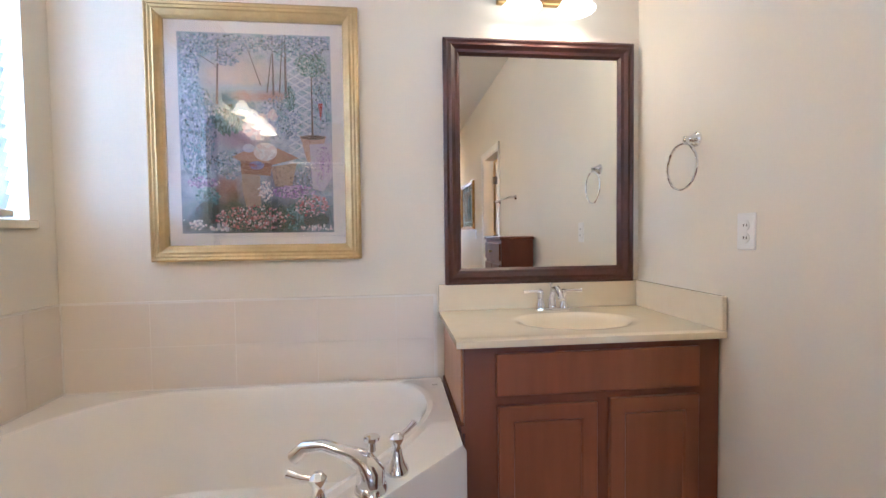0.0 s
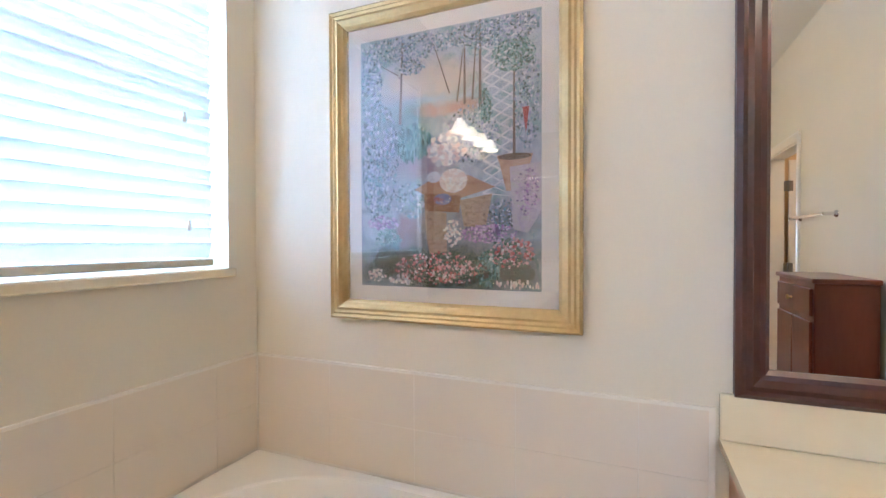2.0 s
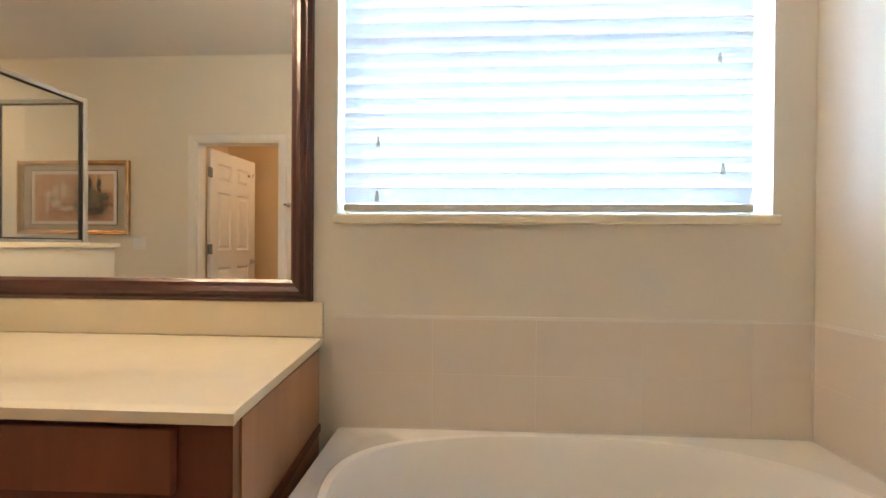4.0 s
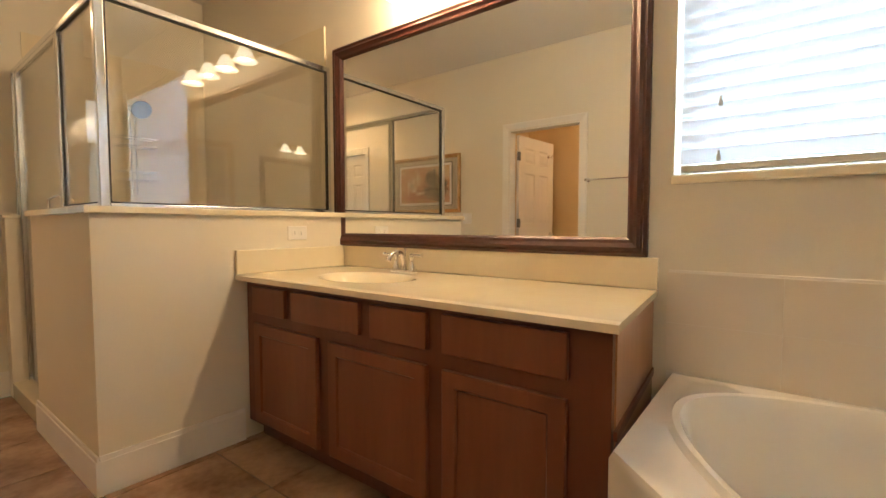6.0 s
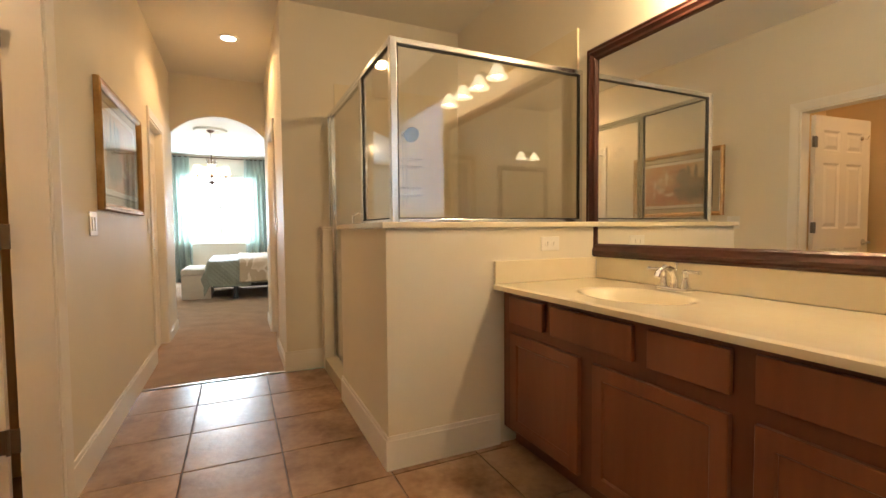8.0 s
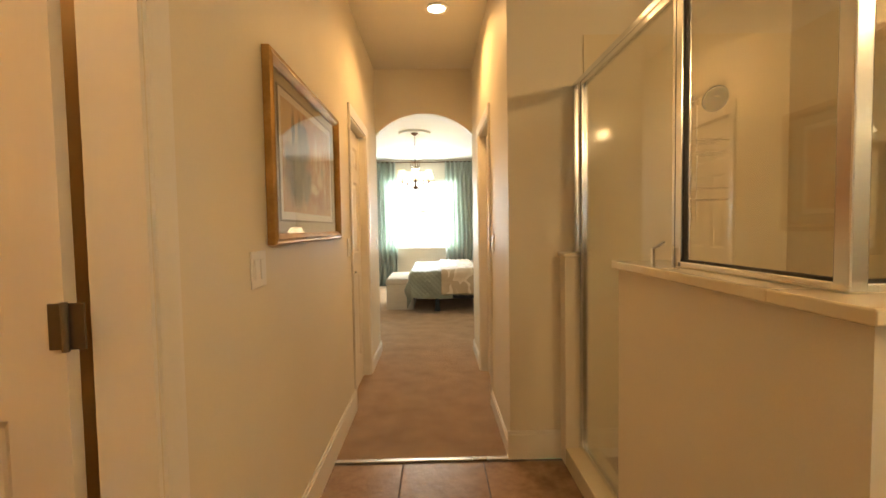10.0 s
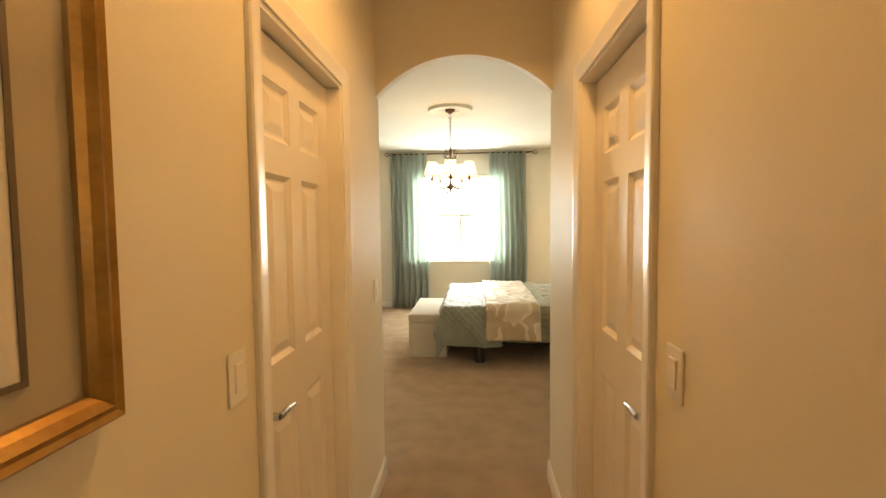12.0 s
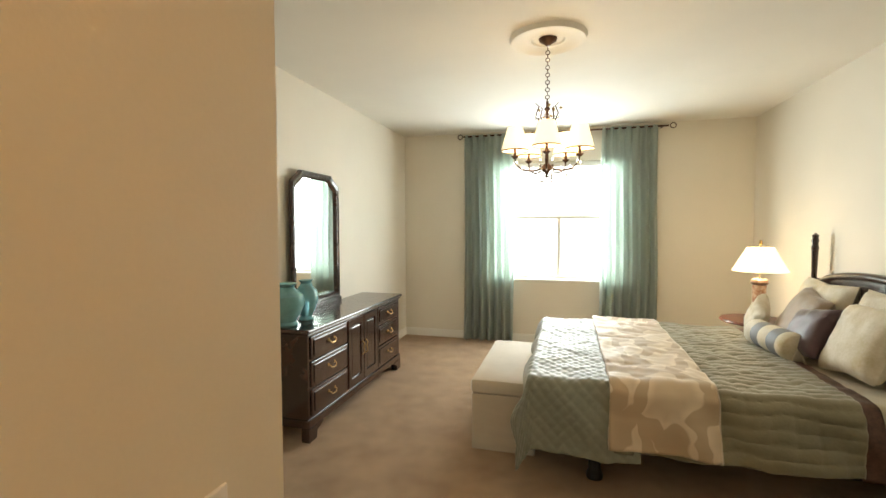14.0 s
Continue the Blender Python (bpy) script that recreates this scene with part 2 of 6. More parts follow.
def boxes(*bs, bev=0.0):
    bm = bmesh.new()
    for b in bs:
        box(*b, bev=bev, bm=bm)
    return bm


def lathe(profile, steps=24, bm=None, m=None):
    """Turned solid from (radius, height) pairs round z."""
    bm = bm or bmesh.new()
    rings = []
    for r, z in profile:
        if r < 1e-5:
            rings.append([bm.verts.new((0, 0, z))])
        else:
            rings.append([bm.verts.new((r * math.cos(2 * math.pi * k / steps), r * math.sin(2 * math.pi * k / steps), z)) for k in range(steps)])
    for a, b in zip(rings, rings[1:]):
        for k in range(steps):
            q = [a[k % len(a)], a[(k + 1) % len(a)], b[(k + 1) % len(b)], b[k % len(b)]]
            q = list(dict.fromkeys(q))
            if len(q) > 2:
                bm.faces.new(q)
    if m is not None:
        bmesh.ops.transform(bm, verts=[v for g in rings for v in g], matrix=m)
    return bm


def tube(pts, rad, steps=10, bm=None):
    """Round bar along points; rad a number or one for each point."""
    bm = bm or bmesh.new()
    P = [Vector(p) for p in pts]
    R = rad if isinstance(rad, (list, tuple)) else [rad] * len(P)
    rings, up = [], None
    for i, p in enumerate(P):
        d = (P[min(i + 1, len(P) - 1)] - P[max(i - 1, 0)]).normalized()
        a = d.cross(up if up else (Vector((0, 0, 1)) if abs(d.z) < 0.9 else Vector((1, 0, 0)))).normalized()
        up = a.cross(d)
        rings.append([bm.verts.new(p + R[i] * (math.cos(2 * math.pi * k / steps) * a + math.sin(2 * math.pi * k / steps) * up)) for k in range(steps)])
    for a, b in zip(rings, rings[1:]):
        for k in range(steps):
            bm.faces.new((a[k], a[(k + 1) % steps], b[(k + 1) % steps], b[k]))
    bm.faces.new(rings[0])
    bm.faces.new(rings[-1])
    return bm


def arc_pts(c, r, a0, a1, n, plane="xz"):
    out = []
    for k in range(n + 1):
        a = radians(a0 + (a1 - a0) * k / n)
        u, v = r * math.cos(a), r * math.sin(a)
        out.append((c[0] + u, c[1], c[2] + v) if plane == "xz" else (c[0], c[1] + u, c[2] + v) if plane == "yz" else (c[0] + u, c[1] + v, c[2]))
    return out


def ring(c, r, rad, plane="yz", steps=32):
    bm = bmesh.new()
    pts = arc_pts(c, r, 0, 360, steps, plane)
    return tube(pts, rad, 8, bm)


def moulding(w, h, profile, m):
    """Mitred frame, w by h outside, in the local xz plane, front to -y; profile: (inset, depth) pairs."""
    bm = bmesh.new()
    loops = []
    for i, d in profile:
        loops.append([bm.verts.new(m @ Vector((sx * (w / 2 - i), -d, sz * (h / 2 - i)))) for sx, sz in ((-1, -1), (1, -1), (1, 1), (-1, 1))])
    for a, b in zip(loops, loops[1:] + loops[:1]):
        for k in range(4):
            bm.faces.new((a[k], a[(k + 1) % 4], b[(k + 1) % 4], b[k]))
    return bm


def local_box(m, x0, x1, y0, y1, z0, z1, bev=0.0, bm=None):
    bm = bm or bmesh.new()
    t = box(x0, x1, y0, y1, z0, z1, bev)
    t.transform(m)
    me = bpy.data.meshes.new("tmp")
    t.to_mesh(me)
    t.free()
    bm.from_mesh(me)
    bpy.data.meshes.remove(me)
    return bm


def wall(name, axis, at, thick, a0, a1, z1, openings=(), material=None, label="painted plaster wall"):
    """A wall across `axis` with its room face at `at`, thick outward (signed), from a0 to a1, with openings (a0, a1, z0, z1)."""
    bm = bmesh.new()

    def slab(p, q, z0, zz):
        if q - p > 1e-4 and zz - z0 > 1e-4:
            lo, hi = sorted((at, at + thick))
            box(*((lo, hi, p, q) if axis == "x" else (p, q, lo, hi)), z0, zz, bm=bm)
    p = a0
    for o0, o1, z0, zz in sorted(openings):
        slab(p, o0, 0, z1)
        slab(o0, o1, 0, z0)
        slab(o0, o1, zz, z1)
        p = o1
    slab(p, a1, 0, z1)
    return tagged(link(name, bm, material or PAINT), label, "wall", kind="structure")


def base(x0, x1, y0, y1, h=0.14):
    bm = box(x0, x1, y0, y1, 0, h - 0.02)
    g = 0.004
    box(x0 + (g if y1 - y0 > x1 - x0 else 0), x1 - (g if y1 - y0 > x1 - x0 else 0), y0 + (0 if y1 - y0 > x1 - x0 else g), y1 - (0 if y1 - y0 > x1 - x0 else g), h - 0.02, h, bm=bm)
    return tagged(link("baseboard", bm, WHITE), "white painted wooden baseboard along the wall", "baseboard", kind="structure")


def frame_m(face, u, v, z):
    """Local frame on a wall: x along the wall to the viewer's right, -y out of the wall, z up; (u, v) its place."""
    return pose(u, v, z, 0, 0, {"S": 0, "N": 180, "E": 90, "W": -90}[face])

# ---- large structure ----
wall("wall_west", "x", W, -0.15, SB - 0.12, N + 0.12, CEIL, [(0.432, 1.826, 1.226, 2.42)])
wall("wall_north", "y", N, 0.12, W, E, CEIL)
wall("wall_east", "x", E, 0.12, AY0, N + 0.12, CEIL, [(-1.59, -0.82, 0, 2.05), (-4.49, -3.79, 0, 2.04)])
wall("wall_shower_back", "y", SB, -0.12, W, HW, CEIL)
wall("wall_hall_west", "x", HW, -0.12, AY0, SB - 0.12, CEIL, [(-4.53, -3.84, 0, 2.04)])
wall("wall_bedroom_east", "x", BE, 0.12, BS, AY1, BCEIL, (), BPAINT)
wall("wall_bedroom_west", "x", BW, -0.12, BS, AY1, BCEIL, (), BPAINT)
wall("wall_bedroom_south", "y", BS, -0.16, BW - 0.12, BE + 0.12, BCEIL, [(0.1, 1.78, 0.835, 2.33)], BPAINT)
# arch wall
bm = bmesh.new()
box(BW - 0.12, HW, AY1, AY0, 0, CEIL, bm=bm)
box(E, BE + 0.12, AY1, AY0, 0, CEIL, bm=bm)
SPR, APEX, n = 2.185, 2.395, 24
AX = HW
half = (E - AX) / 2
rad = (half * half + (APEX - SPR) ** 2) / (2 * (APEX - SPR))
lo_f, lo_b, hi_f, hi_b = [], [], [], []
for k in range(n + 1):
    x = AX + (E - AX) * k / n
    z = APEX - rad + math.sqrt(rad * rad - (x - (AX + E) / 2) ** 2)
    for lst, y, zz in ((lo_f, AY0, z), (lo_b, AY1, z), (hi_f, AY0, CEIL), (hi_b, AY1, CEIL)):
        lst.append(bm.verts.new((x, y, zz)))
for k in range(n):
    bm.faces.new((lo_f[k], lo_f[k + 1], hi_f[k + 1], hi_f[k]))
    bm.faces.new((lo_b[k], hi_b[k], hi_b[k + 1], lo_b[k + 1]))
    bm.faces.new((lo_f[k], lo_b[k], lo_b[k + 1], lo_f[k + 1]))
tagged(link("wall_arch", bm, PAINT), "cream plaster wall with a segmental arched opening", "wall", kind="structure")
tagged(link("ceiling", box(W - 0.15, E + 0.12, AY0, N + 0.12, CEIL, CEIL + 0.1), CEILP), "textured cream painted ceiling", "ceiling", kind="structure")
tagged(link("ceiling_bedroom", box(BW - 0.12, BE + 0.12, BS - 0.16, AY1, BCEIL, BCEIL + 0.1), CEILP), "textured off-white bedroom ceiling", "ceiling", kind="structure")
# closet behind the open door
bm = boxes((2.5, 2.6, -2.0, 0.2, 0, 2.6), (1.344, 2.5, -2.1, -2.0, 0, 2.6), (1.344, 2.5, 0.2, 0.3, 0, 2.6))
tagged(link("wall_closet", bm, ORANGEW), "walls of a small side room, warm lamplight put into their colour", "wall", kind="structure")
tagged(link("ceiling_closet", box(1.344, 2.6, -2.1, 0.3, 2.6, 2.7), CEILP), "ceiling of a small side room", "ceiling", kind="structure")
# floors
THR = -3.03
floor = tagged(link("floor", box(W - 0.15, 2.6, THR, N + 0.12, -0.1, -0.003), GROUT), "brown ceramic floor tiles with darker grout joints", "floor", kind="structure")
bm = boxes((HW - 0.12, E + 0.12, AY1, THR - 0.03, -0.1, 0.004), (BW - 0.12, BE + 0.12, BS - 0.16, AY1, -0.1, 0.004))
tagged(link("carpet_floor", bm, CARPET), "tan cut-pile fitted carpet with footprints and wear", "carpet", kind="structure")
tagged(link("threshold_trim", box(HW - 0.1, E, THR - 0.03, THR, -0.05, 0.007, 0.003), NICKEL), "thin metal strip between tile and carpet", "trim", kind="structure")
# baseboards
B = 0.015
base(E - B, E, -3.72, -1.66, 0.155)
base(E - B, E, -0.75, N - 0.6)
base(E - B, E, AY1, -4.56, 0.11)
base(HW, HW + B, AY0, -4.60, 0.11)
base(HW, HW + B, AY1, AY0, 0.11)
base(HW, HW + B, -3.77, SB, 0.11)
base(-0.04, HW + B, SB, SB + B, 0.155)
base(HX, HX + B, -2.28, HY + B, 0.158)
base(-0.60, HX, HY, HY + B, 0.158)
base(BW, BE, BS, BS + B, 0.11)
base(BE - B, BE, BS + B, AY1, 0.11)
base(BW, BW + B, BS + B, AY1, 0.11)
base(BW, HW, AY1 - B, AY1, 0.11)
base(E, BE, AY1 - B, AY1, 0.11)

# shower half walls and cap
bm = boxes((W, HX, HY - 0.18, HY, 0, HH), (HX - 0.16, HX, -2.28, HY - 0.18, 0, HH))
tagged(link("half_wall", bm, PAINT), "cream half-height shower wall with square corner", "wall", kind="structure")
bm = boxes((W, HX + 0.02, HY - 0.20, HY + 0.02, HH, HH + 0.028), (HX - 0.18, HX + 0.02, -2.30, HY - 0.20, HH, HH + 0.028), bev=0.004)
tagged(link("half_wall_trim", bm, MARBLE), "cream marble cap on the half wall", "trim", kind="structure")
bm = boxes((HX - 0.12, HX, SB, SB + 0.095, 0, HH), (HX - 0.13, HX + 0.012, SB, SB + 0.107, HH, HH + 0.02), bev=0.004)
tagged(link("half_wall_stub", bm, PAINT), "short stub wall beside the shower door", "wall", kind="structure")
tagged(link("shower_curb", box(HX - 0.12, HX, SB + 0.095, -2.28, 0, 0.10, 0.006), MARBLE), "low cream shower curb", "trim", kind="structure")
bm = boxes((W, W + 0.012, SB, -1.49, 0.05, 2.25), (W + 0.012, -0.14, SB, SB + 0.012, 0.05, 2.25))
tagged(link("shower_surround", bm, MARBLE), "cream cultured-marble shower surround", "wall", kind="structure")
tagged(link("shower_floor", box(W, HX - 0.12, SB, HY - 0.12, -0.01, 0.05), ACRYL), "white shower pan", "floor", kind="structure")

# shower enclosure
GX, GY, GT = -0.10, -1.47, 2.0
enc = thing("shower_enclosure", "framed clear glass shower enclosure in bright aluminium", "shower enclosure")
Z0 = HH + 0.028
part("corner_post", box(GX - 0.018, GX + 0.018, GY - 0.018, GY + 0.018, Z0, GT, 0.004), ALU, enc)
part("top_rail", boxes((W, GX + 0.02, GY - 0.016, GY + 0.016, GT - 0.028, GT), bev=0.004), ALU, enc)
part("top_rail", boxes((GX - 0.016, GX + 0.016, SB, GY - 0.016, GT - 0.028, GT), bev=0.004), ALU, enc)
part("bottom_rail", boxes((W, GX - 0.02, GY - 0.014, GY + 0.014, Z0, Z0 + 0.018), bev=0.003), ALU, enc)
part("bottom_rail", boxes((GX - 0.014, GX + 0.014, -2.02, GY - 0.02, Z0, Z0 + 0.018), bev=0.003), ALU, enc)
part("wall_channel", box(W, W + 0.02, GY - 0.014, GY + 0.014, Z0 + 0.018, GT - 0.028), ALU, enc)
part("mullion", box(GX - 0.014, GX + 0.014, -2.035, -2.005, Z0, GT - 0.028), ALU, enc)
part("wall_jamb", box(GX - 0.016, GX + 0.016, SB, SB + 0.028, HH + 0.02, GT - 0.028), ALU, enc)
part("jamb", box(GX - 0.016, GX + 0.016, SB + 0.097, SB + 0.125, 0.1, GT - 0.028), ALU, enc)


def glazed(x0, x1, y0, y1, z0, z1):
    g = part("glass_pane", box(x0, x1, y0, y1, z0, z1), SHGLASS, enc, "clear glass pane")
    g.visible_shadow = False
    s = 0.006
    if x1 - x0 > y1 - y0:
        b = boxes((x0, x1, y0 - 0.004, y1 + 0.004, z0, z0 + s), (x0, x1, y0 - 0.004, y1 + 0.004, z1 - s, z1), (x0, x0 + s, y0 - 0.004, y1 + 0.004, z0 + s, z1 - s), (x1 - s, x1, y0 - 0.004, y1 + 0.004, z0 + s, z1 - s))
    else:
        b = boxes((x0 - 0.004, x1 + 0.004, y0, y1, z0, z0 + s), (x0 - 0.004, x1 + 0.004, y0, y1, z1 - s, z1), (x0 - 0.004, x1 + 0.004, y0, y0 + s, z0 + s, z1 - s), (x0 - 0.004, x1 + 0.004, y1 - s, y1, z0 + s, z1 - s))
    part("gasket", b, SEAL, enc)


glazed(W + 0.02, GX - 0.02, GY - 0.003, GY + 0.003, Z0 + 0.018, GT - 0.028)
glazed(GX - 0.003, GX + 0.003, -2.005, GY - 0.018, Z0 + 0.018, GT - 0.028)
door = part("shower_door", boxes((GX - 0.014, GX + 0.014, SB + 0.13, SB + 0.145, 0.11, GT - 0.03), (GX - 0.014, GX + 0.014, -2.055, -2.04, 0.11, GT - 0.03), (GX - 0.014, GX + 0.014, SB + 0.145, -2.055, 0.11, 0.13), (GX - 0.014, GX + 0.014, SB + 0.145, -2.055, GT - 0.05, GT - 0.03)), ALU, enc)
g = part("door_pane", box(GX - 0.003, GX + 0.003, SB + 0.145, -2.055, 0.13, GT - 0.05), SHGLASS, door)
g.visible_shadow = False
part("door_handle", tube([(GX + 0.014, -2.10, 1.0), (GX + 0.05, -2.10, 1.02), (GX + 0.05, -2.10, 1.18), (GX + 0.014, -2.10, 1.2)], 0.007), CHROME, door)

# shower head, hose arm and caddy
head = thing("wall_shower", "chrome shower head on a wall arm", "shower head")
sx = -0.72
part("arm", tube([(sx, SB + 0.012, 1.90), (sx, SB + 0.07, 1.92), (sx, SB + 0.14, 1.89)], 0.011), CHROME, head)
part("flange", lathe([(0, 0), (0.03, 0), (0.028, 0.008), (0.012, 0.014), (0, 0.014)], 20, m=pose(sx, SB + 0.012, 1.90, -90)), CHROME, head)
part("spray_head", lathe([(0, 0), (0.045, 0.0), (0.048, 0.012), (0.03, 0.03), (0.014, 0.05), (0, 0.055)], 24, m=pose(sx, SB + 0.175, 1.845, 35)), CHROME, head, smooth=True)
part("spray_face", lathe([(0, -0.004), (0.060, -0.003), (0.064, 0.004), (0.046, 0.012), (0, 0.012)], 28, m=pose(sx, SB + 0.20, 1.86, 62)), mat("blue_grey_plastic", (0.20, 0.27, 0.36), 0.3, var=0.2, scale=40, bump=0.3), head, "blue-grey spray face", smooth=True)
cad = thing("shower_caddy", "chrome wire shower caddy with two shelves", "shower caddy")
part("hanger", tube([(sx - 0.015, SB + 0.02, 1.88), (sx - 0.015, SB + 0.022, 1.28)], 0.003, 6), CHROME, cad)
part("hanger", tube([(sx + 0.015, SB + 0.02, 1.88), (sx + 0.015, SB + 0.022, 1.28)], 0.003, 6), CHROME, cad)
for cz in (1.62, 1.38):
    bm = bmesh.new()
    for dz in (0, 0.06):
        tube([(sx - 0.12, SB + 0.02, cz + dz), (sx + 0.12, SB + 0.02, cz + dz), (sx + 0.12, SB + 0.12, cz + dz), (sx - 0.12, SB + 0.12, cz + dz), (sx - 0.12, SB + 0.02, cz + dz)], 0.003, 6, bm)
    for k in range(9):
        x = sx - 0.12 + 0.03 * k
        tube([(x, SB + 0.02, cz), (x, SB + 0.12, cz)], 0.0018, 5, bm)
    part("basket", bm, CHROME, cad)

# wall tile round the tub
tw = 0.335
for face, a0, a1 in (("N", W + 0.012, 0.27), ("W", 0.42, N - 0.0115)):
    bk = box(W + 0.003, 0.285, N - 0.0098, N, 0.50, 0.893) if face == "N" else box(W, W + 0.0098, 0.425, N - 0.0098, 0.50, 0.893)
    tb = tagged(link("tile_backing", bk, WGROUT), "pale grout behind the tub's wall tiles", "tile surround", kind="structure")
    L = a1 - a0
    nx = math.ceil(L / tw)
    for i in range(nx):
        for j, (z0, z1) in enumerate(((0.53, 0.7035), (0.7045, 0.884))):
            p = a0 + i * tw + 0.0007
            q = min(a0 + (i + 1) * tw - 0.0007, a1)
            if q - p < 0.02:
                continue
            b = box(p, q, N - 0.011, N - 0.005, z0, z1, 0.0008) if face == "N" else box(W + 0.005, W + 0.011, p, q, z0, z1, 0.0008)
            part("wall_tile", b, WTILE, tb)

tagged(link("tile_corner_trim", box(W + 0.0115, W + 0.0165, N - 0.0165, N - 0.0115, 0.53, 0.884, 0.001), WGROUT), "pale grout bead in the tiled corner", "trim", kind="structure")

# bathroom window: sill, frame, panes
win = tagged(new("window_1"), "white framed window behind closed blinds", "window", kind="structure")
part("window_sill", box(W - 0.10, W + 0.028, 0.426, 1.838, 1.194, 1.226, 0.006), MARBLE, win)
fx = W - 0.115
part("window_frame", boxes((fx - 0.03, fx, 0.432, 0.472, 1.228, 2.42), (fx - 0.03, fx, 1.786, 1.826, 1.228, 2.42), (fx - 0.03, fx, 0.472, 1.786, 1.228, 1.268), (fx - 0.03, fx, 0.472, 1.786, 2.38, 2.42), (fx - 0.03, fx, 0.472, 1.786, 1.80, 1.84)), WHITE, win)
for z0, z1 in ((1.268, 1.80), (1.84, 2.38)):
    g = part("pane", box(fx - 0.018, fx - 0.013, 0.472, 1.786, z0, z1), GLASS, win)
    g.visible_shadow = False
bl = thing("window_blind", "white two-inch slatted blind, closed, glowing with daylight", "blind")
bx = W - 0.035
part("headrail", box(bx - 0.03, bx + 0.03, 0.445, 1.80, 2.36, 2.418, 0.004), PLATE, bl)
sb = local_box(pose(0, 0, 0, 0, -73, 0), -0.0265, 0.0265, -0.666, 0.666, -0.0013, 0.0013)
sme = link("slat", sb, SLAT, bl)
sme.location = (bx, 1.114, 1.292)
for k in range(1, 22):
    s2 = new("slat", sme.data)
    s2.parent = bl
    s2.location = (bx, 1.114, 1.292 + k * 0.0502)
part("bottom_rail", box(bx - 0.022, bx + 0.022, 0.45, 1.777, 1.236, 1.262, 0.006), RAIL, bl)
for y, z in ((0.568, 1.465), (0.566, 1.285), (1.660, 1.722), (1.672, 1.372)):
    part("tassel", lathe([(0, 0.018), (0.004, 0.017), (0.0045, 0.004), (0.007, 0), (0.007, -0.016), (0, -0.018)], 10, m=pose(bx + 0.036, y, z)), RAIL, bl)


# bedroom window
bw = tagged(new("window_2"), "white bedroom window with two lower sashes, bright daylight", "window", kind="structure")
fy = BS - 0.10
part("window_sill", box(0.085, 1.795, BS - 0.08, BS + 0.02, 0.808, 0.836, 0.005), WHITE, bw)
part("window_frame", boxes((0.1, 0.14, fy - 0.03, fy, 0.836, 2.33), (1.74, 1.78, fy - 0.03, fy, 0.836, 2.33), (0.14, 1.74, fy - 0.03, fy, 0.836, 0.876), (0.14, 1.74, fy - 0.03, fy, 2.29, 2.33), (0.14, 1.74, fy - 0.03, fy, 1.61, 1.65), (0.88, 0.925, fy - 0.03, fy, 0.876, 1.61)), WHITE, bw)
for x0, x1, z0, z1 in ((0.14, 0.88, 0.876, 1.61), (0.925, 1.74, 0.876, 1.61), (0.14, 1.74, 1.65, 2.29)):
    g = part("pane", box(x0, x1, fy - 0.018, fy - 0.013, z0, z1), GLASS, bw)
    g.visible_shadow = False
vb = thing("rolled_blind", "white blind raised to the top of the bedroom window", "blind")
part("headrail", box(0.11, 1.77, BS - 0.06, BS - 0.032, 2.27, 2.325, 0.004), PLATE, vb)
for k in range(9):
    part("slat", box(0.115, 1.765, BS - 0.075, BS - 0.034, 2.10 + 0.018 * k, 2.104 + 0.018 * k), PLATE, vb)
# outdoors
tagged(link("ground", box(-300, 300, -300, 300, -0.6, -0.4), mat("lawn", (0.10, 0.14, 0.05), 0.95, var=0.3, scale=0.5, fine=8, bump=0.4)), "mown lawn round the house", "ground", kind="structure")
SKYB = glow("bright_haze", (0.90, 0.96, 1.0), 5.5)
SKYW = glow("bright_overcast", (0.86, 0.93, 1.0), 23.0)
tagged(link("backdrop_west", box(W - 4.1, W - 4, -4, 7, -0.4, 8), SKYW), "bright hazy distance outside the bathroom window", "backdrop", kind="structure")
tagged(link("backdrop", box(-9, 11, BS - 6.1, BS - 6, -0.4, 9), SKYB), "bright hazy distance outside the windows", "backdrop", kind="structure")


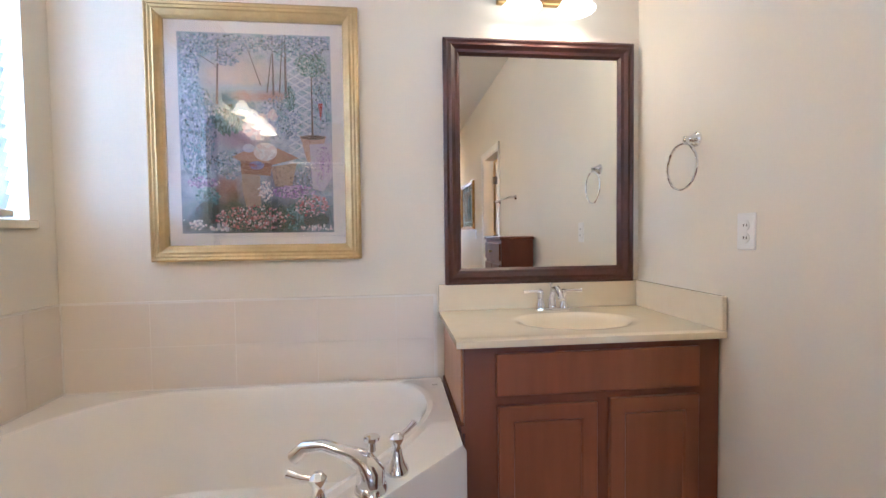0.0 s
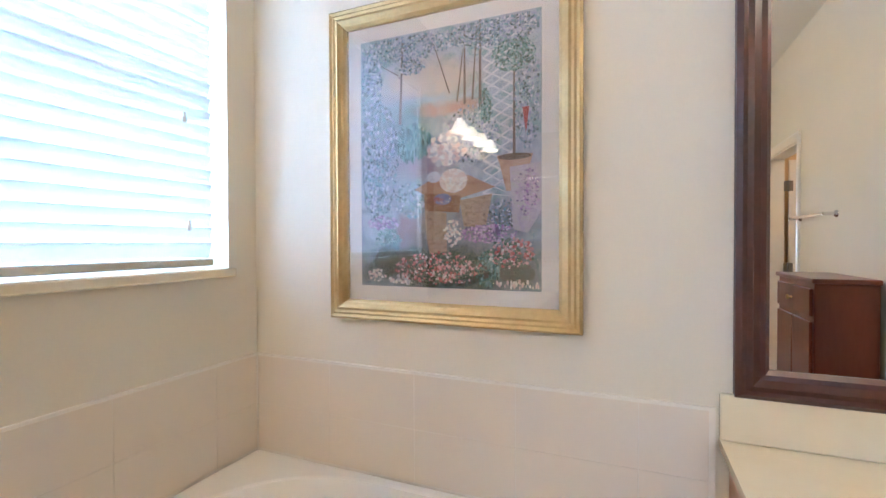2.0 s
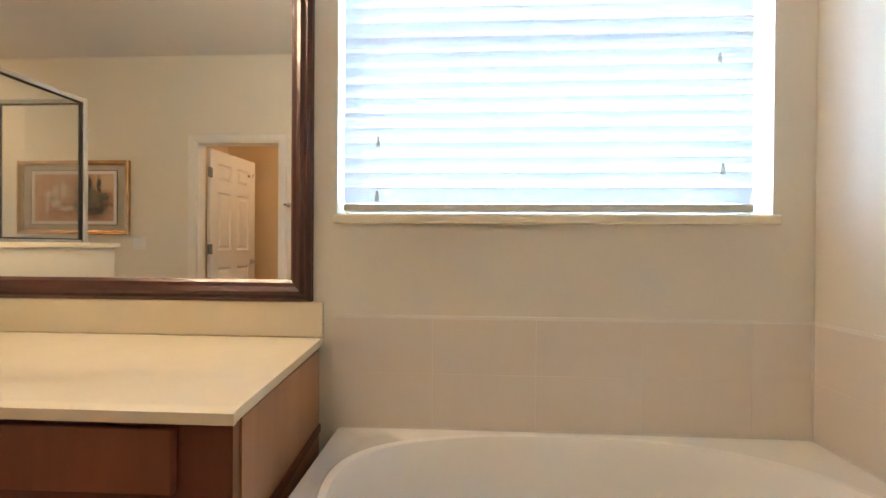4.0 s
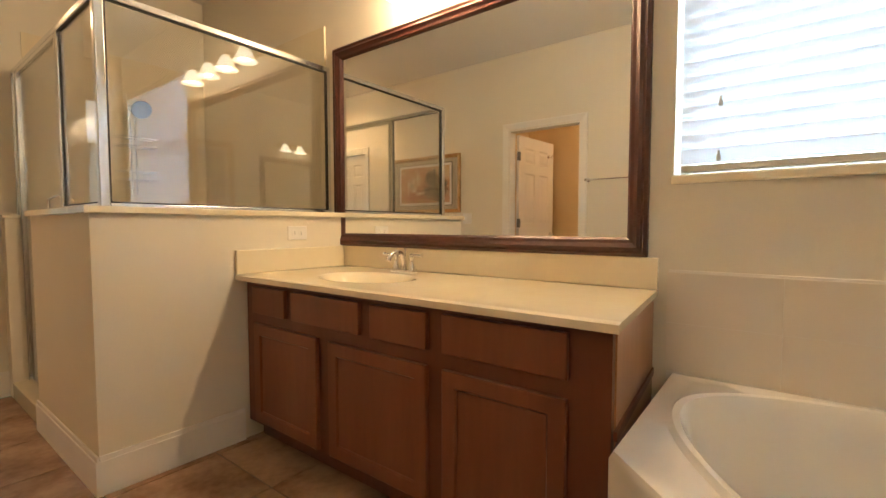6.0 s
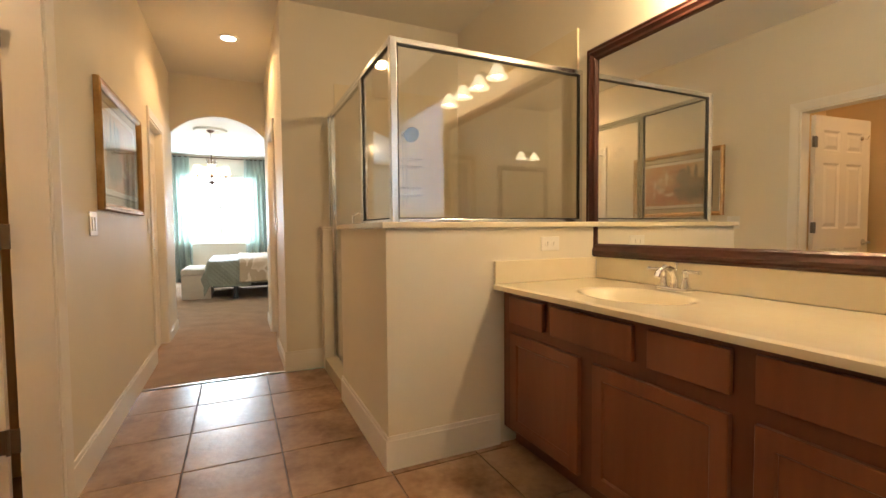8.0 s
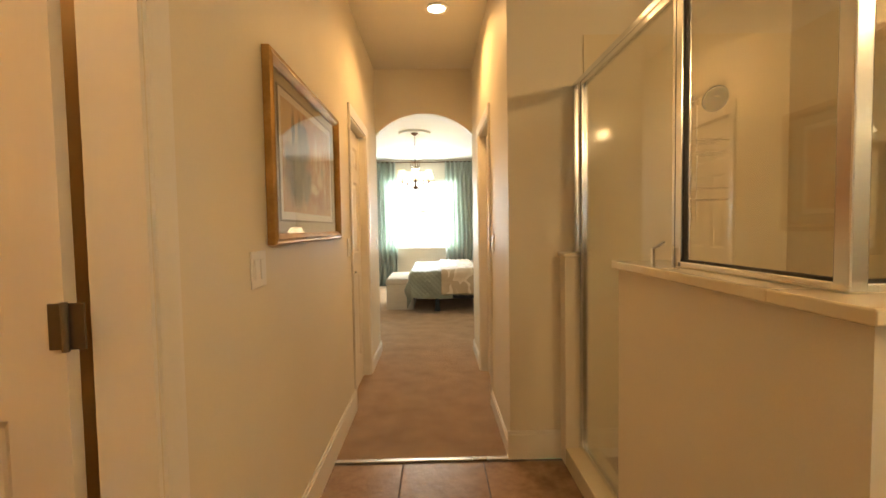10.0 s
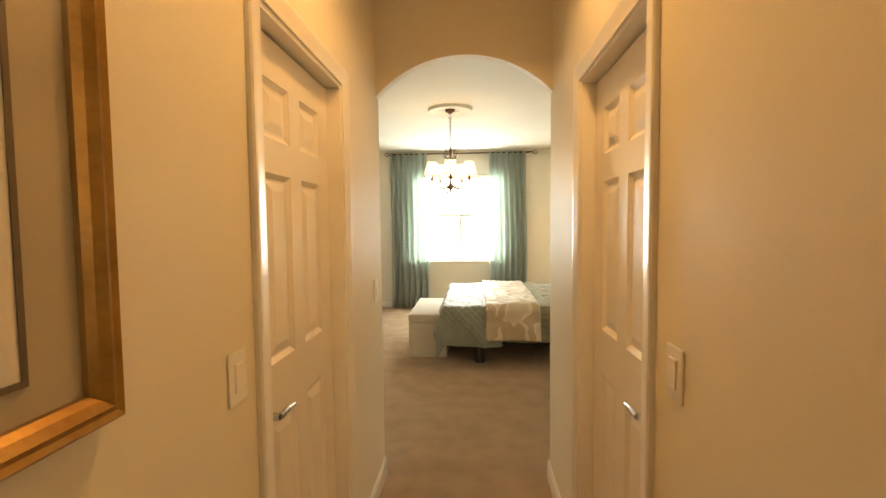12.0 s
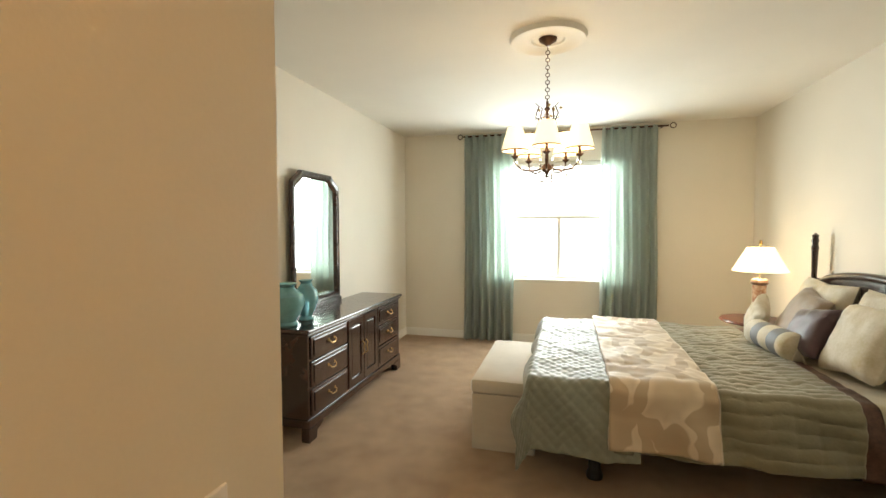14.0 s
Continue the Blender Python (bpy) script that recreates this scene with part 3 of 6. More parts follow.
# six-panel doors
def door_leaf(parent, w, h, m, hinges_at=None, lever=None, name="door_leaf"):
    """Leaf in local xz, from x 0 to w, front to -y, 35 mm thick."""
    st, mid = 0.11, 0.09
    rows = ((0.22, 0.90), (1.07, 1.63), (1.73, h - 0.12))
    xs = ((st, w / 2 - mid / 2), (w / 2 + mid / 2, w - st))
    bm = bmesh.new()
    local_box(m, 0, st, 0, 0.035, 0.008, h, bm=bm)
    local_box(m, w - st, w, 0, 0.035, 0.008, h, bm=bm)
    local_box(m, xs[0][1], xs[1][0], 0, 0.035, 0.008, h, bm=bm)
    zs = [0.008] + [z for r in rows for z in r] + [h]
    for z0, z1 in zip(zs[::2], zs[1::2]):
        for x0, x1 in xs:
            local_box(m, x0, x1, 0, 0.035, z0, z1, bm=bm)
    leaf = part(name, bm, DOORW, parent)
    for z0, z1 in rows:
        for x0, x1 in xs:
            b2 = bmesh.new()
            for s in (0, 1):
                lv = []
                for ins, dep in ((0.0, 0.001), (0.016, 0.0115), (0.024, 0.0115), (0.05, 0.003)):
                    d = dep if s == 0 else 0.035 - dep
                    lv.append([b2.verts.new(m @ Vector((x, d, z))) for x, z in ((x0 + ins, z0 + ins), (x1 - ins, z0 + ins), (x1 - ins, z1 - ins), (x0 + ins, z1 - ins))])
                for a, b in zip(lv, lv[1:]):
                    for k in range(4):
                        b2.faces.new((a[k], a[(k + 1) % 4], b[(k + 1) % 4], b[k]))
                b2.faces.new(lv[-1])
            part("door_panel", b2, DOORW, leaf)
    if hinges_at is not None:
        for hz in (0.33, 1.08, 1.80):
            b3 = local_box(m, hinges_at - 0.033, hinges_at + 0.033, -0.004, 0.001, hz - 0.045, hz + 0.045, 0.001)
            tube([m @ Vector((hinges_at, -0.008, hz - 0.048)), m @ Vector((hinges_at, -0.008, hz + 0.048))], 0.007, 10, b3)
            part("hinge", b3, HINGE, leaf)
    if lever is not None:
        for s in ((1,) if lever[1] == 0 else (1, -1)):
            o = -0.0 if s == 1 else 0.035
            bl_ = lathe([(0, 0), (0.03, 0), (0.028, 0.008), (0.012, 0.012), (0.010, 0.045), (0, 0.046)], 18, m=m @ pose(lever[0], o, 0.945, 90 * s))
            dx = -0.10 if lever[0] > w / 2 else 0.10
            tube([m @ Vector((lever[0], o - s * 0.045, 0.945)), m @ Vector((lever[0] + dx * 0.5, o - s * 0.05, 0.95)), m @ Vector((lever[0] + dx, o - s * 0.045, 0.94))], [0.010, 0.008, 0.006], 10, bl_)
            part("door_handle", bl_, NICKEL, leaf, smooth=True)
    return leaf


def casing(parent, m, w, h, cw=0.07):
    """Moulded trim round an opening in local xz from x 0 to w."""
    bm = bmesh.new()
    prof = ((0.004, 0.0), (0.004, 0.008), (0.02, 0.010), (0.035, 0.013), (0.055, 0.017), (0.066, 0.017), (0.07, 0.012), (0.07, 0.0))
    loops = [[bm.verts.new(m @ Vector(p)) for p in ((-i, -d, 0), (-i, -d, h + i), (w + i, -d, h + i), (w + i, -d, 0))] for i, d in prof]
    for a, b in zip(loops, loops[1:]):
        for k in range(3):
            bm.faces.new((a[k], a[k + 1], b[k + 1], b[k]))
    part("casing", bm, WHITE, parent)


def jamb(parent, m, w, h, depth=0.12, stop=None):
    bm = bmesh.new()
    local_box(m, 0, 0.012, 0.0, depth, 0, h, bm=bm)
    local_box(m, w - 0.012, w, 0.0, depth, 0, h, bm=bm)
    local_box(m, 0.012, w - 0.012, 0.0, depth, h - 0.012, h, bm=bm)
    if stop:
        local_box(m, 0.012, 0.03, stop, depth - 0.002, 0, h - 0.012, bm=bm)
        local_box(m, w - 0.03, w - 0.012, stop, depth - 0.002, 0, h - 0.012, bm=bm)
        local_box(m, 0.03, w - 0.03, stop, depth - 0.002, h - 0.03, h - 0.012, bm=bm)
    part("jamb", bm, WHITE, parent)


# open door to the side room, hinged on its south jamb
d1 = tagged(new("door_1"), "white six-panel door standing open into a side room", "door", kind="structure")
mE = frame_m("W", E, -0.82, 0)         # seen from the bathroom: local x runs south
casing(d1, mE, 0.77, 2.05)
jamb(d1, mE, 0.77, 2.05)
door_leaf(d1, 0.745, 2.025, pose(E + 0.145, -1.545, 0, 0, 0, 185) @ pose(-0.745, 0, 0), hinges_at=0.75, lever=(0.065, 1))
hm = pose(E + 0.145, -1.545, 0, 0, 0, 185) @ pose(-0.745, 0, 0)
hook = tube([hm @ Vector(p) for p in ((0.12, -0.001, 1.86), (0.12, -0.04, 1.85), (0.12, -0.055, 1.88))], 0.005, 8)
lathe([(0, 0), (0.02, 0), (0.018, 0.006), (0, 0.008)], 16, hook, hm @ pose(0.12, 0, 1.86, 90))
part("robe_hook", hook, CHROME, d1, "chrome robe hook")
d2 = tagged(new("door_2"), "white six-panel hall door, closed, in moulded casing", "door", kind="structure")
m2 = frame_m("W", E, -3.79, 0)
casing(d2, m2, 0.70, 2.04)
jamb(d2, m2, 0.70, 2.04, stop=0.091)
door_leaf(d2, 0.668, 2.02, m2 @ pose(0.016, 0.055, 0), lever=(0.06, 0))
d3 = tagged(new("door_3"), "white six-panel hall door, closed, in moulded casing", "door", kind="structure")
m3 = frame_m("E", HW, -4.53, 0)
casing(d3, m3, 0.69, 2.04)
jamb(d3, m3, 0.69, 2.04, stop=0.091)
door_leaf(d3, 0.658, 2.02, m3 @ pose(0.016, 0.055, 0), lever=(0.606, 0))


# ---- bathroom things ----
def faucet(m, label):
    """Two-handle basin faucet; local -y to the front, z 0 on the counter."""
    t = thing("basin_faucet", label, "faucet")
    part("base_plate", local_box(m, -0.075, 0.075, -0.024, 0.024, 0, 0.018, 0.006), CHROME, t, smooth=True)
    part("spout", tube([m @ Vector(p) for p in ((0, 0.0, 0.015), (0, 0.0, 0.06), (0, -0.02, 0.095), (0, -0.06, 0.105), (0, -0.095, 0.09), (0, -0.11, 0.065))], [0.02, 0.015, 0.013, 0.012, 0.012, 0.013], 14), CHROME, t, smooth=True)
    part("lift_rod", lathe([(0, 0), (0.003, 0), (0.003, 0.03), (0.008, 0.034), (0.008, 0.042), (0, 0.046)], 12, m=m @ pose(0, 0.012, 0.08)), CHROME, t, smooth=True)
    for s in (-1, 1):
        h = part("handle", lathe([(0, 0), (0.02, 0), (0.019, 0.012), (0.013, 0.03), (0.012, 0.055), (0.015, 0.062), (0.012, 0.075), (0, 0.08)], 18, m=m @ pose(s * 0.052, 0, 0.016)), CHROME, t, smooth=True)
        part("lever", tube([m @ Vector((s * 0.052, 0, 0.085)), m @ Vector((s * 0.085, -0.005, 0.09)), m @ Vector((s * 0.115, -0.01, 0.088)), m @ Vector((s * 0.128, -0.01, 0.09))], [0.008, 0.006, 0.007, 0.009], 10), CHROME, h, smooth=True)
    return t


def countertop(m, w, d, sx, sy, a, b, label, splash_r=False, splash_l=False):
    """Cultured marble top; local x 0..w along the wall, y 0 at the wall, -d at the front, z 0 top; oval bowl at (sx, sy)."""
    t = thing("countertop", label, "countertop")
    nx, ny = int(w / 0.016), int(d / 0.016)
    bm = bmesh.new()
    g = []
    for i in range(nx + 1):
        row = []
        for j in range(ny + 1):
            x, y = w * i / nx, -d * j / ny
            r = math.hypot((x - sx) / a, (y - sy) / b)
            u = min(1.0, max(0.0, (1.06 - r) / 0.62))
            z = -0.125 * u * u * (3 - 2 * u)
            if j == ny:
                z -= 0.004
            row.append(bm.verts.new(m @ Vector((x, y, z))))
        g.append(row)
    for i in range(nx):
        for j in range(ny):
            bm.faces.new((g[i][j], g[i + 1][j], g[i + 1][j + 1], g[i][j + 1]))
    for seq in ([r[-1] for r in g], g[0], g[-1]):
        low = [bm.verts.new(v.co - Vector((0, 0, 0.022))) for v in seq]
        for k in range(len(seq) - 1):
            bm.faces.new((seq[k], seq[k + 1], low[k + 1], low[k]))
    part("top_slab", bm, MARBLE, t, smooth=True)
    part("backsplash", local_box(m, 0, w, -0.02, 0, 0, 0.117, 0.004), MARBLE, t)
    if splash_r:
        part("side_splash", local_box(m, w - 0.02, w, -d, -0.02, 0, 0.117, 0.004), MARBLE, t)
    if splash_l:
        part("side_splash", local_box(m, 0, 0.02, -d, -0.02, 0, 0.117, 0.004), MARBLE, t)
    part("drain", lathe([(0, 0), (0.022, 0), (0.024, 0.003), (0.012, 0.005), (0, 0.004)], 20, m=m @ pose(sx, sy, -0.128)), CHROME, t)
    return t


def panel_front(m, x0, x1, z0, z1, parent, name, flat=False):
    """Door or drawer front, 19 mm thick, bevelled, with a recessed panel unless flat."""
    bm = local_box(m, x0, x1, -0.019, 0, z0, z1, 0.003)
    if flat:
        return part(name, bm, CABF, parent)
    bm.free()
    s = 0.055
    bm = moulding(x1 - x0, z1 - z0, ((0, 0), (0, 0.016), (0.003, 0.019), (0.050, 0.019), (0.055, 0.013), (0.055, 0)), m @ pose((x0 + x1) / 2, 0, (z0 + z1) / 2))
    fr = part(name, bm, CABF, parent)
    part("recessed_panel", local_box(m, x0 + s, x1 - s, -0.010, 0, z0 + s, z1 - s), CABF, fr)
    return fr


def vanity(m, w, d, h, label, drawers, doors, sides=()):
    t = thing("vanity_cabinet", label, "vanity cabinet")
    bm = local_box(m, 0.006, w - 0.006, -d, -0.002, 0.10, h - 0.14)
    for q in ((0.006, w - 0.006, -d, -d + 0.02), (0.006, 0.026, -d + 0.02, -0.002), (w - 0.026, w - 0.006, -d + 0.02, -0.002)):
        part("upper_rail", local_box(m, *q, h - 0.14, h), CAB, t)
    local_box(m, 0.006, w - 0.006, -d + 0.07, -0.002, 0, 0.10, bm=bm)
    part("body", bm, CAB, t)
    mf = m @ pose(0, -d, 0)
    for x0, x1, z0, z1 in drawers:
        panel_front(mf, x0, x1, z0, z1, t, "drawer_front", True)
    for x0, x1, z0, z1 in doors:
        panel_front(mf, x0, x1, z0, z1, t, "door")
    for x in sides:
        # CABS carries the reflected light in its colour
        part("side_panel", local_box(m, x - 0.006 if x < 0.1 else x - 0.006, x + 0.0 if x < 0.1 else x, -d + 0.03, -0.01, 0.10, h - 0.02), CABS, t, "veneered end panel, reflected light put into its tan colour")
        part("corner_trim", local_box(m, x - 0.012 if x < 0.1 else x, x if x < 0.1 else x + 0.010, -d, -0.01, 0.505, 0.53), CAB, t)
    return t


# vanity one, under the small mirror
CT = 0.817
mv1 = frame_m("S", 0.315, N, 0)
vanity(mv1, 0.905, 0.535, CT - 0.022, "reddish-brown wooden two-door vanity cabinet beside the tub",
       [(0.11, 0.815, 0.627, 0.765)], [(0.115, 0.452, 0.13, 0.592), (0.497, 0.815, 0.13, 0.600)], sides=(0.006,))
countertop(frame_m("S", 0.293, N, CT), 0.928, 0.565, 0.50, -0.30, 0.22, 0.155, "cream cultured-marble vanity top with integral oval basin", splash_r=True)
faucet(frame_m("S", 0.775, N - 0.10, CT), "chrome two-handle basin faucet on the vanity top")
# vanity two, under the wide mirror
mv2 = frame_m("E", W, -1.325, 0)
o = -1.325
long_cabinet = vanity(mv2, 0.425 - o, 0.625, CT - 0.022, "long reddish-brown wooden vanity cabinet with drawers and doors",
       [(-1.243 - o, -0.987 - o, 0.64, 0.765), (-0.934 - o, -0.506 - o, 0.64, 0.765), (-0.445 - o, -0.178 - o, 0.64, 0.765), (-0.113 - o, 0.305 - o, 0.64, 0.768)],
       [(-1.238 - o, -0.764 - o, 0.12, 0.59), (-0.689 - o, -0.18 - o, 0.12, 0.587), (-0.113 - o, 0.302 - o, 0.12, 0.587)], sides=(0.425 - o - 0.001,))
long_top = countertop(frame_m("E", W, -1.337, CT), 0.445 + 1.337, 0.675, 0.575, -0.36, 0.25, 0.17, "long cream cultured-marble vanity top with integral basin", splash_l=True)
faucet(frame_m("E", W + 0.11, -0.76, CT), "chrome two-handle basin faucet on the long vanity top")

# the long vanity's free end runs slightly out of square
for ob in bpy.data.objects:
    if ob.type == "MESH" and ob.parent in (long_cabinet, long_top):
        for v in ob.data.vertices:
            if v.co.y > 0.31:
                v.co.y -= 0.055 * (v.co.y - 0.31) / 0.135 * min(1, max(0, (-0.58 - v.co.x) / (-0.58 - W)))

# framed mirrors
MPROF = ((0, 0), (0, 0.022), (0.012, 0.034), (0.022, 0.030), (0.034, 0.036), (0.05, 0.026), (0.062, 0.024), (0.072, 0.012), (0.072, 0.003))


def framed_mirror(m, w, h, label):
    t = thing("wall_mirror", label, "mirror")
    part("frame", moulding(w, h, MPROF, m), MAHOG, t)
    part("mirror_glass", local_box(m, -w / 2 + 0.06, w / 2 - 0.06, -0.008, -0.001, -h / 2 + 0.06, h / 2 - 0.06), MIRROR, t, "clear silvered mirror glass")
    return t


framed_mirror(frame_m("S", 0.7555, N - 0.002, 1.465), 0.865, 1.068, "tall mirror in dark mahogany moulded frame above vanity")
framed_mirror(frame_m("E", W + 0.002, -0.521, 1.510), 1.75, 1.15, "wide mirror in dark mahogany moulded frame above vanity")


def vanity_light(m, xs, label):
    t = thing("vanity_light", label, "wall light")
    w = xs[-1] - xs[0] + 0.16
    c = (xs[0] + xs[-1]) / 2
    part("backplate", local_box(m, c - w / 2, c + w / 2, -0.03, 0, -0.03, 0.03, 0.008), BRASS, t)
    for x in xs:
        part("arm", tube([m @ Vector(p) for p in ((x, -0.03, 0), (x, -0.09, 0.03), (x, -0.13, 0.015), (x, -0.13, 0.0))], 0.008, 8), BRASS, t, smooth=True)
        s = part("glass_shade", lathe([(0.024, 0.0), (0.03, -0.012), (0.042, -0.03), (0.052, -0.055), (0.068, -0.085), (0.082, -0.098), (0.080, -0.100), (0.064, -0.086), (0.049, -0.055), (0.027, -0.012), (0.02, 0.0)], 24, m=m @ pose(x, -0.13, 0.0)), FROST, t, "lit frosted bell glass shade", smooth=True)
        s.visible_shadow = False


vanity_light(frame_m("E", W, -0.37, 2.26), (-0.39, -0.13, 0.13, 0.39), "four-bulb brass wall light with bell glass shades above mirror")
vanity_light(frame_m("S", 0.755, N, 2.18), (-0.115, 0.115), "two-bulb brass wall light with bell glass shades above mirror")

# bath tub with a diagonal front
tub = thing("bath_tub", "white acrylic corner bath tub with diagonal front, empty", "bath tub")
DZ = 0.526


def smooth_loop(pts, rounds=3):
    for _ in range(rounds):
        nxt = []
        for a, b in zip(pts, pts[1:] + pts[:1]):
            a, b = Vector(a), Vector(b)
            nxt += [a.lerp(b, 0.25), a.lerp(b, 0.75)]
        pts = nxt
    return pts


OUT = [(0.308, 1.30), (0.308, N - 0.013), (W + 0.013, N - 0.013), (W + 0.013, 0.438), (-0.53, 0.438)]
RIM = [(0.235, 1.40), (0.215, 1.87), (-0.1, 1.885), (-1.17, 1.885), (-1.185, 0.53), (-0.60, 0.515)]
rim = smooth_loop(RIM, 4)
cx, cy = -0.62, 1.32


def cast(px, py):
    """Point of the outer outline in the same direction from the middle."""
    d = Vector((px - cx, py - cy))
    best = None
    for a, b in zip(OUT, OUT[1:] + OUT[:1]):
        ax, ay, ex, ey = a[0] - cx, a[1] - cy, b[0] - a[0], b[1] - a[1]
        den = d.x * ey - d.y * ex
        if abs(den) < 1e-9:
            continue
        s = (ax * ey - ay * ex) / den
        u = (ax * d.y - ay * d.x) / den
        if s > 0 and -1e-6 <= u <= 1 + 1e-6 and (best is None or s < best):
            best = s
    return (cx + d.x * best, cy + d.y * best)


rim = [(p.x, p.y) for p in rim]
# make sure that the corners of the outline are met
bm = bmesh.new()
loops = []
outer = [cast(*p) for p in rim]
for c in OUT:
    k = min(range(len(outer)), key=lambda i: (outer[i][0] - c[0]) ** 2 + (outer[i][1] - c[1]) ** 2)
    outer[k] = c


def loop_at(pts, z):
    return [bm.verts.new((x, y, z)) for x, y in pts]


def shrink(k, pts=rim):
    return [(cx + (x - cx) * k, cy + (y - cy) * k) for x, y in pts]


loops.append(loop_at(outer, 0.0))
loops.append(loop_at(outer, DZ - 0.02))
loops.append(loop_at([(x + (cx - x) * 0.012, y + (cy - y) * 0.012) for x, y in outer], DZ))
loops.append(loop_at(shrink(1.03), DZ))
loops.append(loop_at(shrink(1.01), DZ + 0.012))
loops.append(loop_at(shrink(0.985), DZ + 0.010))
for k, z in ((0.962, DZ - 0.02), (0.94, DZ - 0.10), (0.91, DZ - 0.24), (0.85, DZ - 0.36), (0.74, DZ - 0.40), (0.4, DZ - 0.41)):
    loops.append(loop_at(shrink(k), z))
for a, b in zip(loops, loops[1:]):
    for k in range(len(a)):
        bm.faces.new((a[k], a[(k + 1) % len(a)], b[(k + 1) % len(a)], b[k]))
bm.faces.new(loops[-1])
part("shell", bm, ACRYL, tub, smooth=True)
part("overflow_cap", lathe([(0, 0), (0.012, 0), (0.011, 0.004), (0, 0.005)], 16, m=pose(0.262, 1.845, DZ)), NICKEL, tub)
tf = thing("tub_faucet", "chrome roman tub faucet with two lever handles", "faucet")
fb = Vector((0.035, 1.10, DZ))
part("spout", tube([fb + Vector(p) for p in ((0, 0, 0), (0, 0, 0.045), (-0.02, 0.006, 0.075), (-0.065, 0.016, 0.092), (-0.115, 0.028, 0.106), (-0.165, 0.040, 0.100), (-0.195, 0.048, 0.070))], [0.034, 0.036, 0.028, 0.018, 0.016, 0.017, 0.018], 16), CHROME, tf, smooth=True)
part("diverter_knob", lathe([(0, 0), (0.010, 0), (0.009, 0.02), (0.02, 0.028), (0.02, 0.036), (0, 0.04)], 16, m=pose(*(fb + Vector((0.004, -0.004, 0.10))))), CHROME, tf, smooth=True)
part("spout_base", lathe([(0, 0), (0.042, 0), (0.04, 0.012), (0.032, 0.02), (0, 0.02)], 20, m=Matrix.Translation(fb)), CHROME, tf, smooth=True)
for hx, hy, dx, dy in ((0.10, 1.175, 0.045, 0.035), (-0.075, 1.0, -0.06, -0.01)):
    h = part("handle", lathe([(0, 0), (0.032, 0), (0.031, 0.012), (0.02, 0.03), (0.014, 0.06), (0.013, 0.075), (0.02, 0.085), (0.02, 0.095), (0.01, 0.106), (0, 0.108)], 20, m=pose(hx, hy, DZ)), CHROME, tf, smooth=True)
    part("lever", tube([(hx, hy, DZ + 0.09), (hx + dx * 0.6, hy + dy * 0.6, DZ + 0.10), (hx + dx * 1.1, hy + dy * 1.1, DZ + 0.115)], [0.006, 0.007, 0.009], 10), CHROME, h, smooth=True)


# pictures
def picture(m, w, h, label, fw, prof, fmat, mats, art, glass_d=0.013, glass=None):
    """mats: (inset, thickness offset, material) boards under the glass; art: callback."""
    t = thing("framed_picture", label, "picture")
    part("frame", moulding(w, h, prof, m), fmat, t)
    for ins, dep, mt in mats:
        part("mat_board", local_box(m, -w / 2 + ins, w / 2 - ins, -dep, -0.001, -h / 2 + ins, h / 2 - ins), mt, t)
    art(t, m)
    g = part("glass", local_box(m, -w / 2 + fw, w / 2 - fw, -glass_d - 0.002, -glass_d, -h / 2 + fw, h / 2 - fw), glass or PICGL, t, "reflective picture glass")
    g.visible_shadow = False
    return t


def paint_mat(name, cols, scale, detail=5, dist=1.2, stretch=(1, 1, 1)):
    m = bpy.data.materials.new(name)
    m.use_nodes = True
    nd, lk = m.node_tree.nodes, m.node_tree.links
    tc, mp, nz, rp = (nd.new("ShaderNode" + k) for k in ("TexCoord", "Mapping", "TexNoise", "ValToRGB"))
    mp.inputs["Scale"].default_value = stretch
    lk.new(tc.outputs["Object"], mp.inputs[0])
    lk.new(mp.outputs[0], nz.inputs[0])
    nz.inputs["Scale"].default_value, nz.inputs["Detail"].default_value, nz.inputs["Distortion"].default_value = scale, detail, dist
    lk.new(nz.outputs[0], rp.inputs[0])
    els = rp.color_ramp.elements
    while len(els) < len(cols):
        els.new(0.5)
    for k, c in enumerate(cols):
        els[k].position = 0.28 + 0.44 * k / (len(cols) - 1)
        els[k].color = (*c, 1)
    lk.new(rp.outputs[0], nd["Principled BSDF"].inputs["Base Color"])
    nd["Principled BSDF"].inputs["Roughness"].default_value = 0.85
    return m


def island_mat(name, cols):
    m = bpy.data.materials.new(name)
    m.use_nodes = True
    nd, lk = m.node_tree.nodes, m.node_tree.links
    ge, rp = nd.new("ShaderNodeNewGeometry"), nd.new("ShaderNodeValToRGB")
    lk.new(ge.outputs["Random Per Island"], rp.inputs[0])
    rp.color_ramp.interpolation = "CONSTANT"
    els = rp.color_ramp.elements
    while len(els) < len(cols):
        els.new(0.5)
    for k, c in enumerate(cols):
        els[k].position = k / len(cols)
        els[k].color = (*c, 1)
    lk.new(rp.outputs[0], nd["Principled BSDF"].inputs["Base Color"])
    nd["Principled BSDF"].inputs["Roughness"].default_value = 0.85
    return m


def dabs(m, rng, count, zone, size, d, squash=1.0, bm=None):
    """Brush dabs: small uneven polygons in the local xz plane."""
    bm = bm or bmesh.new()
    for i in range(count):
        x, z = rng.uniform(zone[0], zone[1]), rng.uniform(zone[2], zone[3])
        s = rng.uniform(*size)
        a0, nn = rng.uniform(0, 6), rng.choice((5, 6, 7))
        vs = []
        for k in range(nn):
            a = a0 + 2 * math.pi * k / nn
            r = s * rng.uniform(0.6, 1.15)
            vs.append(bm.verts.new(m @ Vector((x + r * math.cos(a), -d - i * 2e-7, z + r * squash * math.sin(a)))))
        bm.faces.new(vs)
    return bm


